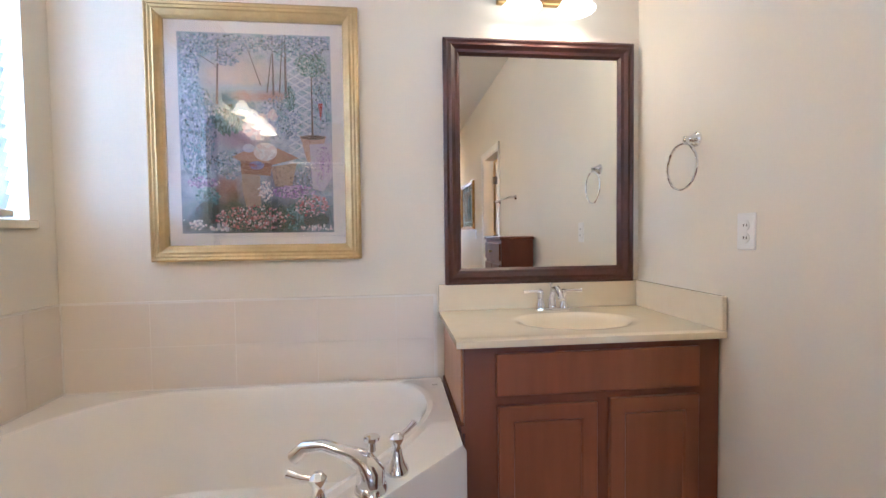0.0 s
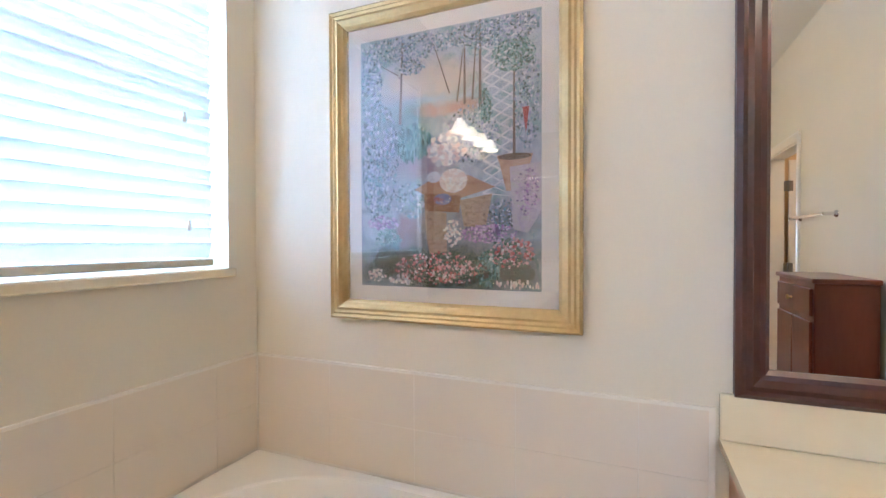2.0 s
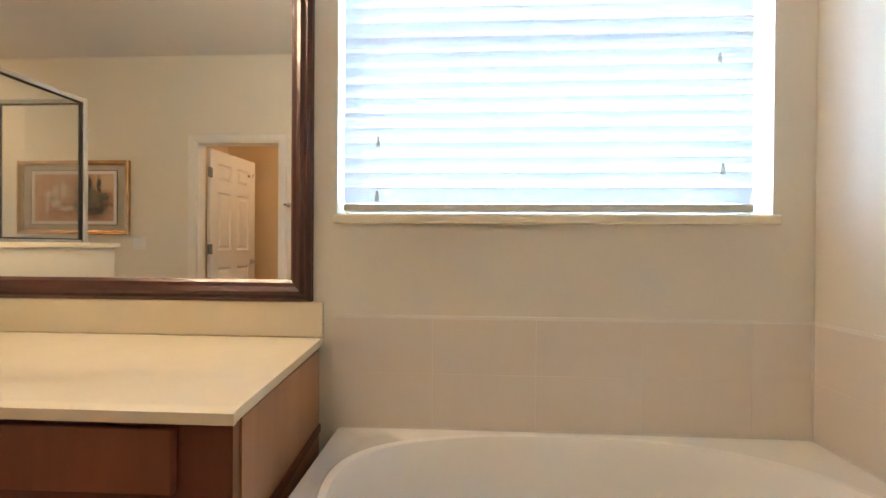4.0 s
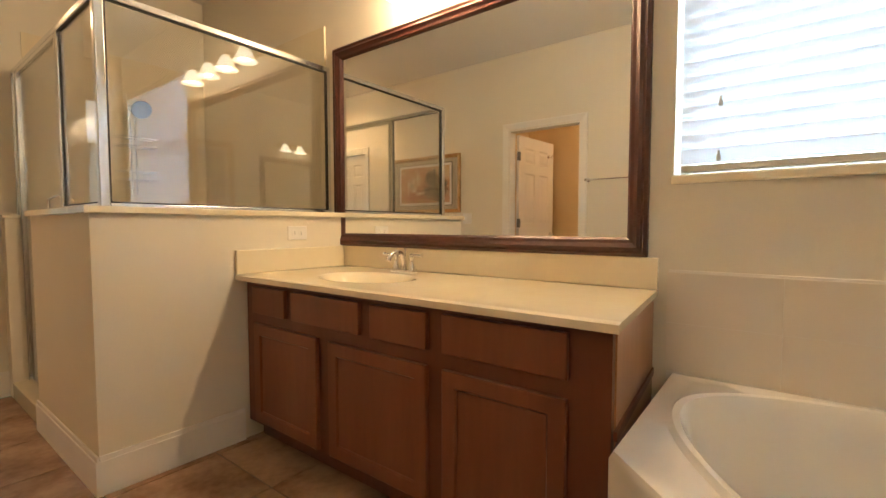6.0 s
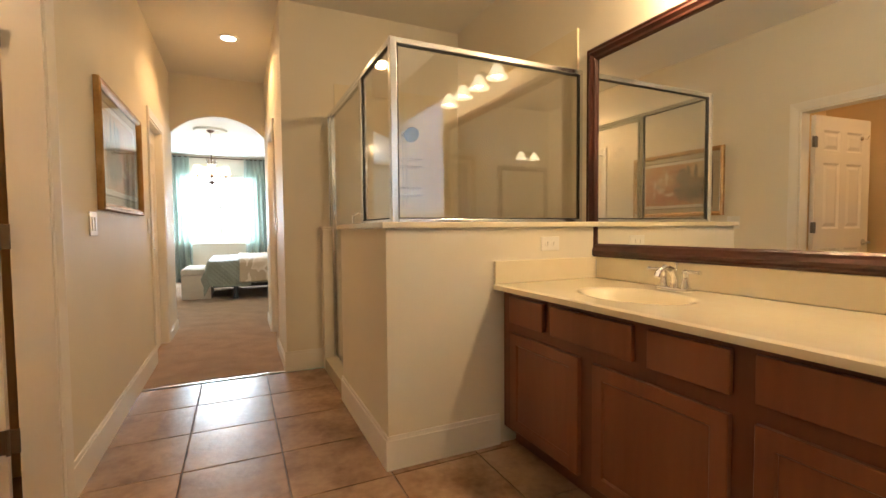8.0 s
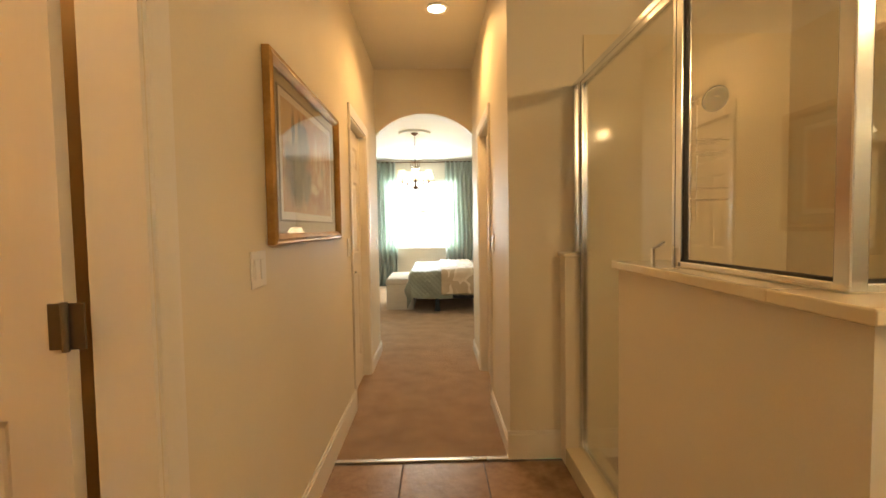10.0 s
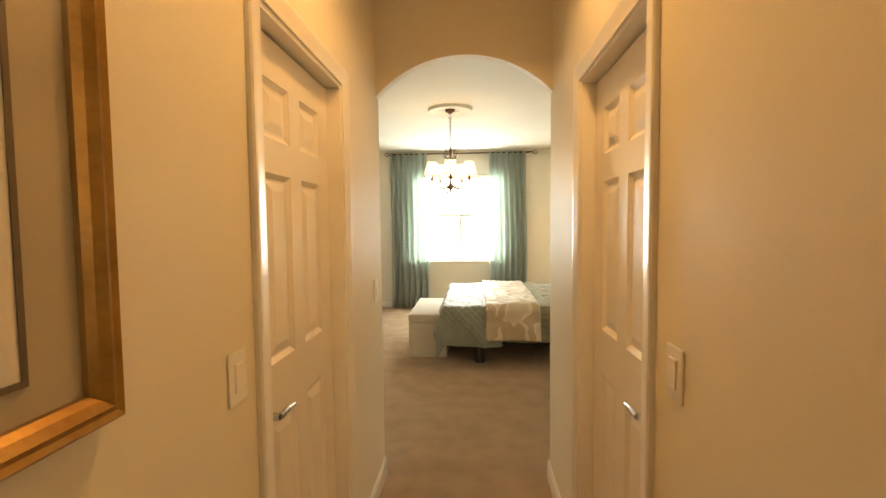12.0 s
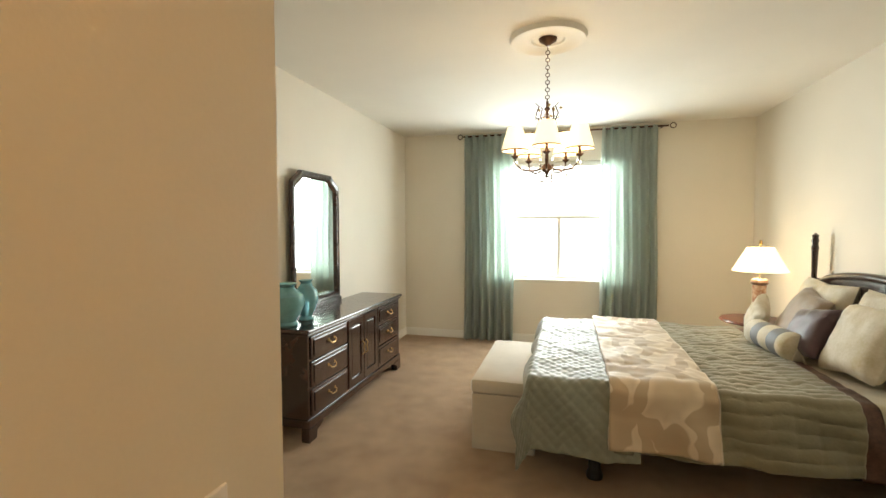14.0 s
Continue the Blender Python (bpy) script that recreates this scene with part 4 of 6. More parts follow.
def shape(m, pts, d):
    bm = bmesh.new()
    bm.faces.new([bm.verts.new(m @ Vector((x, -d, z))) for x, z in pts])
    return bm


def oval(cx_, cz_, a, b, n_=20):
    return [(cx_ + a * math.cos(2 * math.pi * k / n_), cz_ + b * math.sin(2 * math.pi * k / n_)) for k in range(n_)]


def wash_mat(name, axis, sign, cu, cv, cols, scale, spots, warp=0.10):
    """Painted washes: noisy ground colours with soft-edged uneven spots (u, v, half width, half height, colour, softness)."""
    m = paint_mat(name, cols, scale, 6)
    nd, lk = m.node_tree.nodes, m.node_tree.links
    cur = [n for n in nd if n.type == "VALTORGB"][0].outputs[0]
    tc = [n for n in nd if n.type == "TEX_COORD"][0].outputs["Object"]
    sep = nd.new("ShaderNodeSeparateXYZ")
    lk.new(tc, sep.inputs[0])
    nz = nd.new("ShaderNodeTexNoise")
    nz.inputs["Scale"].default_value, nz.inputs["Detail"].default_value = 22, 8
    lk.new(tc, nz.inputs[0])
    nc = nd.new("ShaderNodeSeparateColor")
    lk.new(nz.outputs["Color"], nc.inputs[0])

    def op(kind, a, b, c=None):
        n = nd.new("ShaderNodeMath")
        n.operation = kind
        for k, v in enumerate((a, b, c)):
            if v is None:
                continue
            if isinstance(v, (int, float)):
                n.inputs[k].default_value = v
            else:
                lk.new(v, n.inputs[k])
        return n.outputs[0]
    u = op("MULTIPLY_ADD", sep.outputs[axis], sign, -cu * sign)
    v = op("ADD", sep.outputs[2], -cv)
    u = op("ADD", u, op("MULTIPLY_ADD", nc.outputs[0], warp, -warp / 2))
    v = op("ADD", v, op("MULTIPLY_ADD", nc.outputs[1], warp, -warp / 2))
    for su, sv, ru, rv, col, soft in spots:
        du = op("DIVIDE", op("ADD", u, -su), ru)
        dv = op("DIVIDE", op("ADD", v, -sv), rv)
        d = op("SQRT", op("ADD", op("MULTIPLY", du, du), op("MULTIPLY", dv, dv)), 0)
        mr = nd.new("ShaderNodeMapRange")
        lk.new(d, mr.inputs[0])
        mr.inputs[1].default_value, mr.inputs[2].default_value = 1 + soft, 1 - soft
        f = op("MULTIPLY", mr.outputs[0], op("MULTIPLY_ADD", nc.outputs[2], 1.6, 0.1))
        f = op("MINIMUM", f, 0.95)
        mx = nd.new("ShaderNodeMix")
        mx.data_type = "RGBA"
        lk.new(f, mx.inputs["Factor"])
        lk.new(cur, mx.inputs["A"])
        mx.inputs["B"].default_value = (*col, 1)
        cur = mx.outputs["Result"]
    lk.new(cur, nd["Principled BSDF"].inputs["Base Color"])
    return m


def clump(m, rng, count, c, r, size, d, squash=1.0, bm=None):
    """Brush dabs gathered in an oval, thinning out to its edge."""
    bm = bm or bmesh.new()
    for i in range(count):
        a, q = rng.uniform(0, 2 * math.pi), rng.random() ** 0.6
        x, z = c[0] + r[0] * q * math.cos(a), c[1] + r[1] * q * math.sin(a)
        x, z = min(0.296, max(-0.296, x)), min(0.40, max(-0.40, z))
        dabs(m, rng, 1, (x, x, z, z), size, d + i * 4e-7, squash, bm)
    return bm


def garden(t, m):
    rng = random.Random(4)
    w, h = 0.61, 0.82
    bg = wash_mat("garden_wash", 0, 1.0, -0.4565, 1.580,
                  [(0.18, 0.22, 0.30), (0.34, 0.38, 0.49), (0.46, 0.50, 0.59), (0.26, 0.37, 0.41), (0.55, 0.56, 0.61)], 11,
                  [(-0.06, 0.25, 0.16, 0.06, (0.62, 0.53, 0.47), 0.4), (-0.08, 0.18, 0.15, 0.018, (0.42, 0.50, 0.60), 0.5),
                   (-0.12, 0.10, 0.10, 0.07, (0.13, 0.24, 0.27), 0.5), (0.02, 0.155, 0.10, 0.02, (0.46, 0.28, 0.22), 0.5),
                   (-0.20, -0.02, 0.08, 0.12, (0.36, 0.36, 0.46), 0.4), (-0.07, -0.02, 0.09, 0.04, (0.34, 0.26, 0.34), 0.4),
                   (0.26, -0.12, 0.06, 0.10, (0.44, 0.38, 0.50), 0.3), (-0.12, -0.25, 0.05, 0.08, (0.27, 0.13, 0.10), 0.4),
                   (0.0, -0.35, 0.34, 0.09, (0.06, 0.09, 0.07), 0.4), (0.15, -0.2, 0.14, 0.05, (0.18, 0.17, 0.20), 0.5)], 0.05)
    part("print", local_box(m, -w / 2, w / 2, -0.0062, -0.001, -h / 2, h / 2), bg, t, "impressionist garden painting in muted violet and green")
    # lattice screen behind the little tree
    lat = bmesh.new()
    for k in range(15):
        for sg in (1, -1):
            z0 = -0.12 + 0.034 * k
            q = [(0.128, z0), (0.128, z0 + 0.006), (0.232, z0 + 0.006 + 0.062 * sg), (0.232, z0 + 0.062 * sg)]
            q = [(x, min(0.37, max(-0.13, z))) for x, z in q]
            lat.faces.new([lat.verts.new(m @ Vector((x, -0.0066 - 1e-6 * k - (3e-5 if sg > 0 else 0), z))) for x, z in q])
    tagged(part("painted_trellis", lat, paint_mat("trellis_paint", [(0.58, 0.58, 0.64), (0.70, 0.69, 0.72)], 20), t), kind="stuff")
    trunks = bmesh.new()
    for x, z0, z1, s, lean in ((0.045, 0.17, 0.33, 0.003, 0.02), (0.07, 0.16, 0.40, 0.004, 0.0), (0.095, 0.17, 0.40, 0.003, 0.015), (0.12, 0.15, 0.41, 0.005, 0.0), (-0.155, 0.12, 0.39, 0.005, 0.01),
                               (0.02, 0.2, 0.38, 0.0025, -0.06), (-0.16, 0.27, 0.34, 0.003, 0.09), (-0.16, 0.28, 0.35, 0.003, -0.11), (0.225, -0.02, 0.24, 0.0045, 0.0)):
        trunks.faces.new([trunks.verts.new(m @ Vector((xx, -0.0069, zz))) for xx, zz in ((x - s, z0), (x + s, z0), (x + s * 0.6 + lean, z1), (x - s * 0.5 + lean, z1))])
    tagged(part("painted_trunks", trunks, paint_mat("trunk_paint", [(0.12, 0.09, 0.08), (0.2, 0.15, 0.13)], 30), t), kind="stuff")

    def P(px, py):
        return ((px - 392) / 571 * 0.61, (481 - py) / 753 * 0.82)
    LEAF = island_mat("foliage_dabs", [(0.12, 0.17, 0.20), (0.22, 0.29, 0.38), (0.34, 0.36, 0.54), (0.50, 0.50, 0.64), (0.15, 0.22, 0.28), (0.28, 0.30, 0.46), (0.62, 0.62, 0.70), (0.18, 0.32, 0.40), (0.06, 0.09, 0.10)])
    crown = clump(m, rng, 700, P(270, 145), (0.19, 0.045), (0.002, 0.005), 0.0071)
    clump(m, rng, 800, P(540, 140), (0.15, 0.05), (0.002, 0.0055), 0.0071, 1, crown)
    clump(m, rng, 260, P(290, 205), (0.045, 0.025), (0.002, 0.005), 0.0071, 0.8, crown)
    clump(m, rng, 420, P(140, 250), (0.05, 0.13), (0.002, 0.006), 0.0071, 1.2, crown)
    clump(m, rng, 1000, P(170, 470), (0.075, 0.20), (0.0025, 0.006), 0.0072, 1.5, crown)
    clump(m, rng, 300, P(640, 330), (0.04, 0.16), (0.0025, 0.005), 0.0072, 1.2, crown)
    clump(m, rng, 380, P(480, 420), (0.09, 0.09), (0.002, 0.005), 0.0072, 1.2, crown)
    clump(m, rng, 380, P(290, 600), (0.07, 0.06), (0.002, 0.005), 0.0072, 1.2, crown)
    clump(m, rng, 380, P(570, 650), (0.10, 0.05), (0.002, 0.005), 0.0072, 1.2, crown)
    tagged(part("painted_leaves", crown, LEAF, t), kind="stuff")
    GREEN = island_mat("green_dabs", [(0.08, 0.15, 0.13), (0.13, 0.24, 0.22), (0.20, 0.34, 0.34), (0.10, 0.20, 0.22), (0.28, 0.40, 0.42), (0.06, 0.10, 0.09)])
    gr = clump(m, rng, 420, P(290, 430), (0.065, 0.06), (0.002, 0.006), 0.0073, 2.2)
    clump(m, rng, 420, P(600, 215), (0.065, 0.05), (0.002, 0.005), 0.0073, 1, gr)
    clump(m, rng, 160, P(520, 345), (0.022, 0.05), (0.002, 0.005), 0.0073, 1.5, gr)
    clump(m, rng, 260, P(205, 720), (0.05, 0.04), (0.002, 0.006), 0.0073, 0.8, gr)
    clump(m, rng, 260, P(525, 800), (0.04, 0.055), (0.002, 0.006), 0.0073, 1.6, gr)
    tagged(part("painted_shrubs", gr, GREEN, t), kind="stuff")
    part("painted_pot", shape(m, [P(*q) for q in ((553, 487), (655, 487), (648, 512), (630, 585), (580, 585), (562, 512))], 0.0076), paint_mat("pot_paint", [(0.40, 0.25, 0.18), (0.52, 0.36, 0.27), (0.36, 0.20, 0.14)], 18), t)
    part("painted_soil", shape(m, oval(*P(604, 492), 0.05, 0.010), 0.0077), paint_mat("soil_paint", [(0.10, 0.07, 0.05), (0.2, 0.15, 0.12)], 30), t)
    part("painted_cloth", shape(m, [P(*q) for q in ((590, 520), (678, 512), (678, 640), (640, 700), (600, 690))], 0.0079), paint_mat("lilac_cloth", [(0.38, 0.32, 0.46), (0.52, 0.46, 0.56), (0.44, 0.44, 0.42)], 30), t)
    WICK = paint_mat("wicker_paint", [(0.14, 0.09, 0.06), (0.46, 0.35, 0.27), (0.24, 0.16, 0.11)], 75, stretch=(1, 1, 2))
    part("painted_basket", shape(m, [P(*q) for q in ((330, 625), (400, 640), (402, 752), (345, 758), (333, 700))], 0.0076), WICK, t)
    part("painted_crate", shape(m, [P(*q) for q in ((442, 605), (540, 590), (520, 682), (455, 680))], 0.0076), WICK, t)
    part("painted_table", shape(m, [P(*q) for q in ((296, 568), (345, 545), (470, 535), (548, 572), (470, 592), (440, 600), (330, 585))], 0.0078), paint_mat("table_paint", [(0.46, 0.30, 0.21), (0.34, 0.19, 0.13)], 20), t)
    part("painted_rug", shape(m, [P(*q) for q in ((328, 580), (446, 592), (440, 640), (330, 632))], 0.0080), paint_mat("rug_paint", [(0.30, 0.15, 0.09), (0.24, 0.12, 0.08), (0.40, 0.24, 0.14)], 50), t)
    part("painted_motif", shape(m, oval(*P(388, 600), 0.030, 0.018), 0.0081), paint_mat("motif_paint", [(0.30, 0.10, 0.10), (0.16, 0.22, 0.46), (0.40, 0.18, 0.16)], 45), t)
    part("painted_bowl", shape(m, oval(*P(422, 548), 0.047, 0.038), 0.0083), paint_mat("bowl_paint", [(0.74, 0.71, 0.70), (0.62, 0.50, 0.48), (0.76, 0.74, 0.72), (0.44, 0.52, 0.62)], 55), t)
    part("painted_cup", shape(m, oval(*P(360, 535), 0.024, 0.018), 0.0082), paint_mat("cup_paint", [(0.42, 0.46, 0.62), (0.62, 0.64, 0.72)], 30), t)
    WHT = island_mat("bouquet_dabs", [(0.78, 0.75, 0.72), (0.72, 0.60, 0.58), (0.80, 0.78, 0.76), (0.66, 0.52, 0.52), (0.74, 0.70, 0.60), (0.50, 0.50, 0.55)])
    bq = clump(m, rng, 110, P(400, 455), (0.065, 0.05), (0.006, 0.014), 0.0084)
    clump(m, rng, 26, P(452, 410), (0.022, 0.025), (0.006, 0.012), 0.0085, 1, bq)
    clump(m, rng, 60, P(420, 700), (0.03, 0.04), (0.003, 0.007), 0.0085, 1, bq)
    clump(m, rng, 40, P(165, 825), (0.04, 0.02), (0.003, 0.007), 0.0085, 1, bq)
    clump(m, rng, 40, P(250, 835), (0.045, 0.018), (0.003, 0.008), 0.0085, 1, bq)
    clump(m, rng, 30, P(610, 840), (0.08, 0.012), (0.002, 0.005), 0.0085, 2, bq)
    tagged(part("painted_bouquet", bq, WHT, t), kind="stuff")
    PURP = island_mat("purple_dabs", [(0.34, 0.20, 0.46), (0.46, 0.32, 0.54), (0.20, 0.15, 0.28), (0.60, 0.48, 0.66)])
    pu = clump(m, rng, 240, P(525, 700), (0.09, 0.028), (0.0025, 0.006), 0.0083)
    clump(m, rng, 140, P(185, 665), (0.06, 0.022), (0.0025, 0.006), 0.0083, 1, pu)
    clump(m, rng, 140, P(640, 590), (0.035, 0.07), (0.002, 0.005), 0.0083, 1, pu)
    tagged(part("painted_purple_flowers", pu, PURP, t), kind="stuff")
    DARK = island_mat("shade_dabs", [(0.05, 0.07, 0.06), (0.09, 0.10, 0.09), (0.12, 0.10, 0.10), (0.07, 0.10, 0.09)])
    dk = clump(m, rng, 260, P(200, 780), (0.045, 0.045), (0.003, 0.007), 0.0080)
    clump(m, rng, 260, P(610, 810), (0.05, 0.035), (0.003, 0.007), 0.0080, 1, dk)
    clump(m, rng, 420, P(390, 810), (0.15, 0.045), (0.003, 0.007), 0.0080, 1, dk)
    tagged(part("painted_shade", dk, DARK, t), kind="stuff")
    FLOW = island_mat("flower_dabs", [(0.68, 0.64, 0.64), (0.50, 0.18, 0.20), (0.40, 0.10, 0.12), (0.62, 0.42, 0.44), (0.10, 0.16, 0.12), (0.58, 0.30, 0.32), (0.14, 0.20, 0.18)])
    fl = clump(m, rng, 420, P(370, 800), (0.15, 0.05), (0.0025, 0.006), 0.0087)
    clump(m, rng, 220, P(595, 755), (0.07, 0.045), (0.003, 0.007), 0.0087, 1, fl)
    tagged(part("painted_flowers", fl, FLOW, t), kind="stuff")
    part("painted_tassel", shape(m, [P(*q) for q in ((626, 362), (645, 362), (636, 432))], 0.0088), paint_mat("red_paint", [(0.42, 0.06, 0.06), (0.30, 0.05, 0.05)], 20), t)


PA = ((0, 0), (0, 0.026), (0.008, 0.034), (0.016, 0.030), (0.022, 0.033), (0.030, 0.030), (0.038, 0.033), (0.048, 0.026), (0.056, 0.022), (0.066, 0.012), (0.066, 0.003))
picture(frame_m("S", -0.4565, N - 0.002, 1.580), 0.842, 1.05, "large garden painting in ribbed gilt frame with white mat", 0.06, PA, GOLD,
        [(0.055, 0.003, MATW), (0.106, 0.0045, MATW)], garden)


PY, PZ = -2.745, 1.545


def abstract(t, m):
    w, h = 0.76, 0.43
    part("inner_mat", local_box(m, -w / 2 - 0.03, w / 2 + 0.03, -0.0066, -0.001, -h / 2 - 0.03, h / 2 + 0.03), MATW, t)
    part("inner_line", moulding(w + 0.076, h + 0.076, ((0, 0.004), (0, 0.0085), (0.008, 0.0085), (0.008, 0.004)), m), mat("mat_edge", (0.14, 0.10, 0.07), 0.7), t)
    SM, SG, PALE, RUST = (0.035, 0.04, 0.032), (0.09, 0.095, 0.08), (0.70, 0.58, 0.42), (0.36, 0.09, 0.035)
    wash = wash_mat("orange_wash", 1, -1.0, PY, PZ,
                    [(0.54, 0.36, 0.18), (0.50, 0.20, 0.08), (0.62, 0.43, 0.24), (0.44, 0.14, 0.06), (0.66, 0.52, 0.34)], 9,
                    [(-0.30, 0.14, 0.12, 0.09, (0.62, 0.48, 0.30), 0.5), (-0.33, -0.16, 0.07, 0.06, (0.55, 0.33, 0.22), 0.5),
                     (0.12, -0.12, 0.18, 0.07, RUST, 0.5), (0.22, 0.02, 0.10, 0.12, (0.52, 0.22, 0.10), 0.6), (0.0, 0.14, 0.12, 0.04, (0.50, 0.21, 0.10), 0.5),
                     (0.10, 0.07, 0.026, 0.08, PALE, 0.4), (0.18, 0.05, 0.035, 0.06, PALE, 0.4), (0.17, -0.05, 0.05, 0.035, PALE, 0.4), (0.25, 0.02, 0.03, 0.05, PALE, 0.5),
                     (0.07, -0.10, 0.07, 0.022, PALE, 0.4), (0.26, -0.10, 0.014, 0.05, PALE, 0.4), (0.21, -0.005, 0.025, 0.02, (0.30, 0.33, 0.28), 0.5),
                     (-0.20, -0.06, 0.14, 0.12, SM, 0.35), (-0.10, 0.06, 0.085, 0.08, SG, 0.4), (-0.24, 0.12, 0.018, 0.07, SM, 0.35), (-0.15, 0.13, 0.016, 0.06, SM, 0.35), (-0.09, 0.13, 0.04, 0.03, SM, 0.5),
                     (-0.30, 0.01, 0.05, 0.03, SG, 0.5), (-0.04, -0.07, 0.05, 0.07, SG, 0.35), (-0.20, -0.01, 0.05, 0.05, (0.22, 0.17, 0.10), 0.6), (-0.03, -0.01, 0.05, 0.025, (0.38, 0.17, 0.12), 0.5),
                     (-0.07, -0.14, 0.03, 0.03, (0.20, 0.17, 0.13), 0.4)], 0.055)
    part("print", local_box(m, -w / 2, w / 2, -0.0072, -0.001, -h / 2, h / 2), wash, t, "watercolour in orange and smoky green washes")


PB = ((0, 0), (0, 0.026), (0.006, 0.032), (0.014, 0.028), (0.022, 0.031), (0.034, 0.022), (0.042, 0.012), (0.042, 0.003))
picture(frame_m("W", E - 0.002, PY, PZ), 1.07, 0.675, "orange and grey watercolour in gilt frame with wide mat", 0.038, PB, GOLDB,
        [(0.038, 0.003, MATG)], abstract, glass=PICGL2)

# towel ring, towel bar
tr = thing("towel_ring", "chrome towel ring hanging on the wall", "towel ring")
part("wall_mount", lathe([(0, 0), (0.027, 0), (0.026, 0.006), (0.018, 0.012), (0.022, 0.018), (0.014, 0.026), (0.011, 0.05), (0, 0.052)], 20, m=pose(E, 1.555, 1.495, 0, -90)), CHROME, tr, smooth=True)
part("ring", ring((E - 0.05, 1.57, 1.395), 0.085, 0.0045, "yz"), CHROME, tr, smooth=True)
tb = thing("towel_bar", "chrome towel bar on the wall beside the door", "towel bar")
part("bar", tube([(E - 0.06, -0.74, 1.48), (E - 0.06, -0.13, 1.48)], 0.008), CHROME, tb)
for y in (-0.74, -0.13):
    part("bracket", lathe([(0, 0), (0.024, 0), (0.022, 0.008), (0.012, 0.016), (0.011, 0.06), (0.014, 0.07), (0, 0.074)], 18, m=pose(E, y, 1.48, 0, -90)), CHROME, tb, smooth=True)


# switch and outlet plates
def plate(m, label, kind, flat=False, gangs=1):
    t = thing("wall_outlet" if kind == "outlet" else "light_switch", label, "outlet" if kind == "outlet" else "switch")
    w, h = (0.118, 0.074) if flat else (0.046 * gangs + 0.028, 0.118)
    part("cover_plate", local_box(m, -w / 2, w / 2, -0.006, 0, -h / 2, h / 2, 0.003), PLATE, t)
    if kind == "outlet":
        for s in (-1, 1):
            px, pz = (s * 0.02, 0) if flat else (0, s * 0.02)
            f = part("socket", lathe([(0, 0), (0.016, 0), (0.016, 0.002), (0, 0.002)], 16, m=m @ pose(px, -0.006, pz, 90)), PLATE, t)
            for q in (-0.006, 0.006):
                part("slot", local_box(m, px - 0.001 + (0 if flat else q), px + 0.001 + (0 if flat else q), -0.0092, -0.007, pz - 0.004 + (q if flat else 0), pz + 0.004 + (q if flat else 0)), DARKP, f)
    else:
        for g in range(gangs):
            c = 0.046 * (g - (gangs - 1) / 2)
            part("rocker", local_box(m, c - 0.016, c + 0.016, -0.010, -0.005, -0.033, 0.033, 0.002), PLATE, t)


plate(frame_m("W", E, 1.313, 1.153), "white duplex wall outlet", "outlet")
plate(frame_m("N", -0.918, HY, 1.013), "white duplex outlet mounted sideways on the half wall", "outlet", True)
plate(frame_m("W", E, -2.12, 1.135), "white double light switch below the picture", "switch", gangs=2)
plate(frame_m("W", E, -3.63, 1.14), "white light switch beside the hall door", "switch")
plate(frame_m("E", HW, -3.66, 1.15), "white light switch beside the hall door", "switch")
plate(frame_m("W", E, -5.065, 1.12), "white light switch by the arch", "switch")

# chest of drawers by the bathroom wall
ch = thing("chest_of_drawers", "red-brown wooden chest with drawer and cupboard doors against the wall", "chest")
part("body", box(0.945, E - 0.02, -0.14, 0.44, 0.06, 1.10, 0.004), REDW, ch)
part("top", box(0.93, E - 0.018, -0.16, 0.46, 1.10, 1.125, 0.006), REDW, ch)
part("plinth", box(0.955, E - 0.02, -0.13, 0.43, 0, 0.06), REDW, ch)
for z0, z1, nm in ((0.93, 1.07, "drawer"), (0.12, 0.90, "cupboard_door")):
    for y0, y1 in (((-0.12, 0.42),) if nm == "drawer" else ((-0.12, 0.145), (0.155, 0.42))):
        dd = part(nm, box(0.930, 0.945, y0, y1, z0, z1, 0.004), REDW, ch)
        part("knob", lathe([(0, 0), (0.008, 0), (0.007, 0.012), (0.015, 0.018), (0.012, 0.026), (0, 0.028)], 14, m=pose(0.930, (y0 + y1) / 2, z0 + (z1 - z0) * 0.5, 0, -90)), BRASS, dd, smooth=True)

# hall downlight
dl = thing("recessed_downlight", "lit round recessed ceiling downlight with white trim", "ceiling light")
part("trim_ring", lathe([(0.065, 0), (0.09, 0), (0.092, -0.006), (0.07, -0.008), (0.063, -0.004), (0.065, 0)], 32, m=pose(0.61, -3.95, CEIL)), PLATE, dl)
ln = part("lens", lathe([(0, -0.003), (0.064, -0.003), (0.064, 0), (0, 0)], 32, m=pose(0.61, -3.95, CEIL)), BULB, dl)

# ---- bedroom things ----
# curtains on a rod
rod = thing("curtain_rod", "dark bronze curtain rod with ring finials", "curtain rod")
part("pole", tube([(2.12, BS + 0.085, 2.685), (-0.33, BS + 0.085, 2.685)], 0.011), BRONZE, rod)
for x in (2.165, -0.375):
    part("finial", ring((x, BS + 0.085, 2.685), 0.03, 0.006, "xz", 20), BRONZE, rod)
for x in (2.05, -0.26):
    part("bracket", boxes((x - 0.008, x + 0.008, BS, BS + 0.08, 2.675, 2.69)), BRONZE, rod)


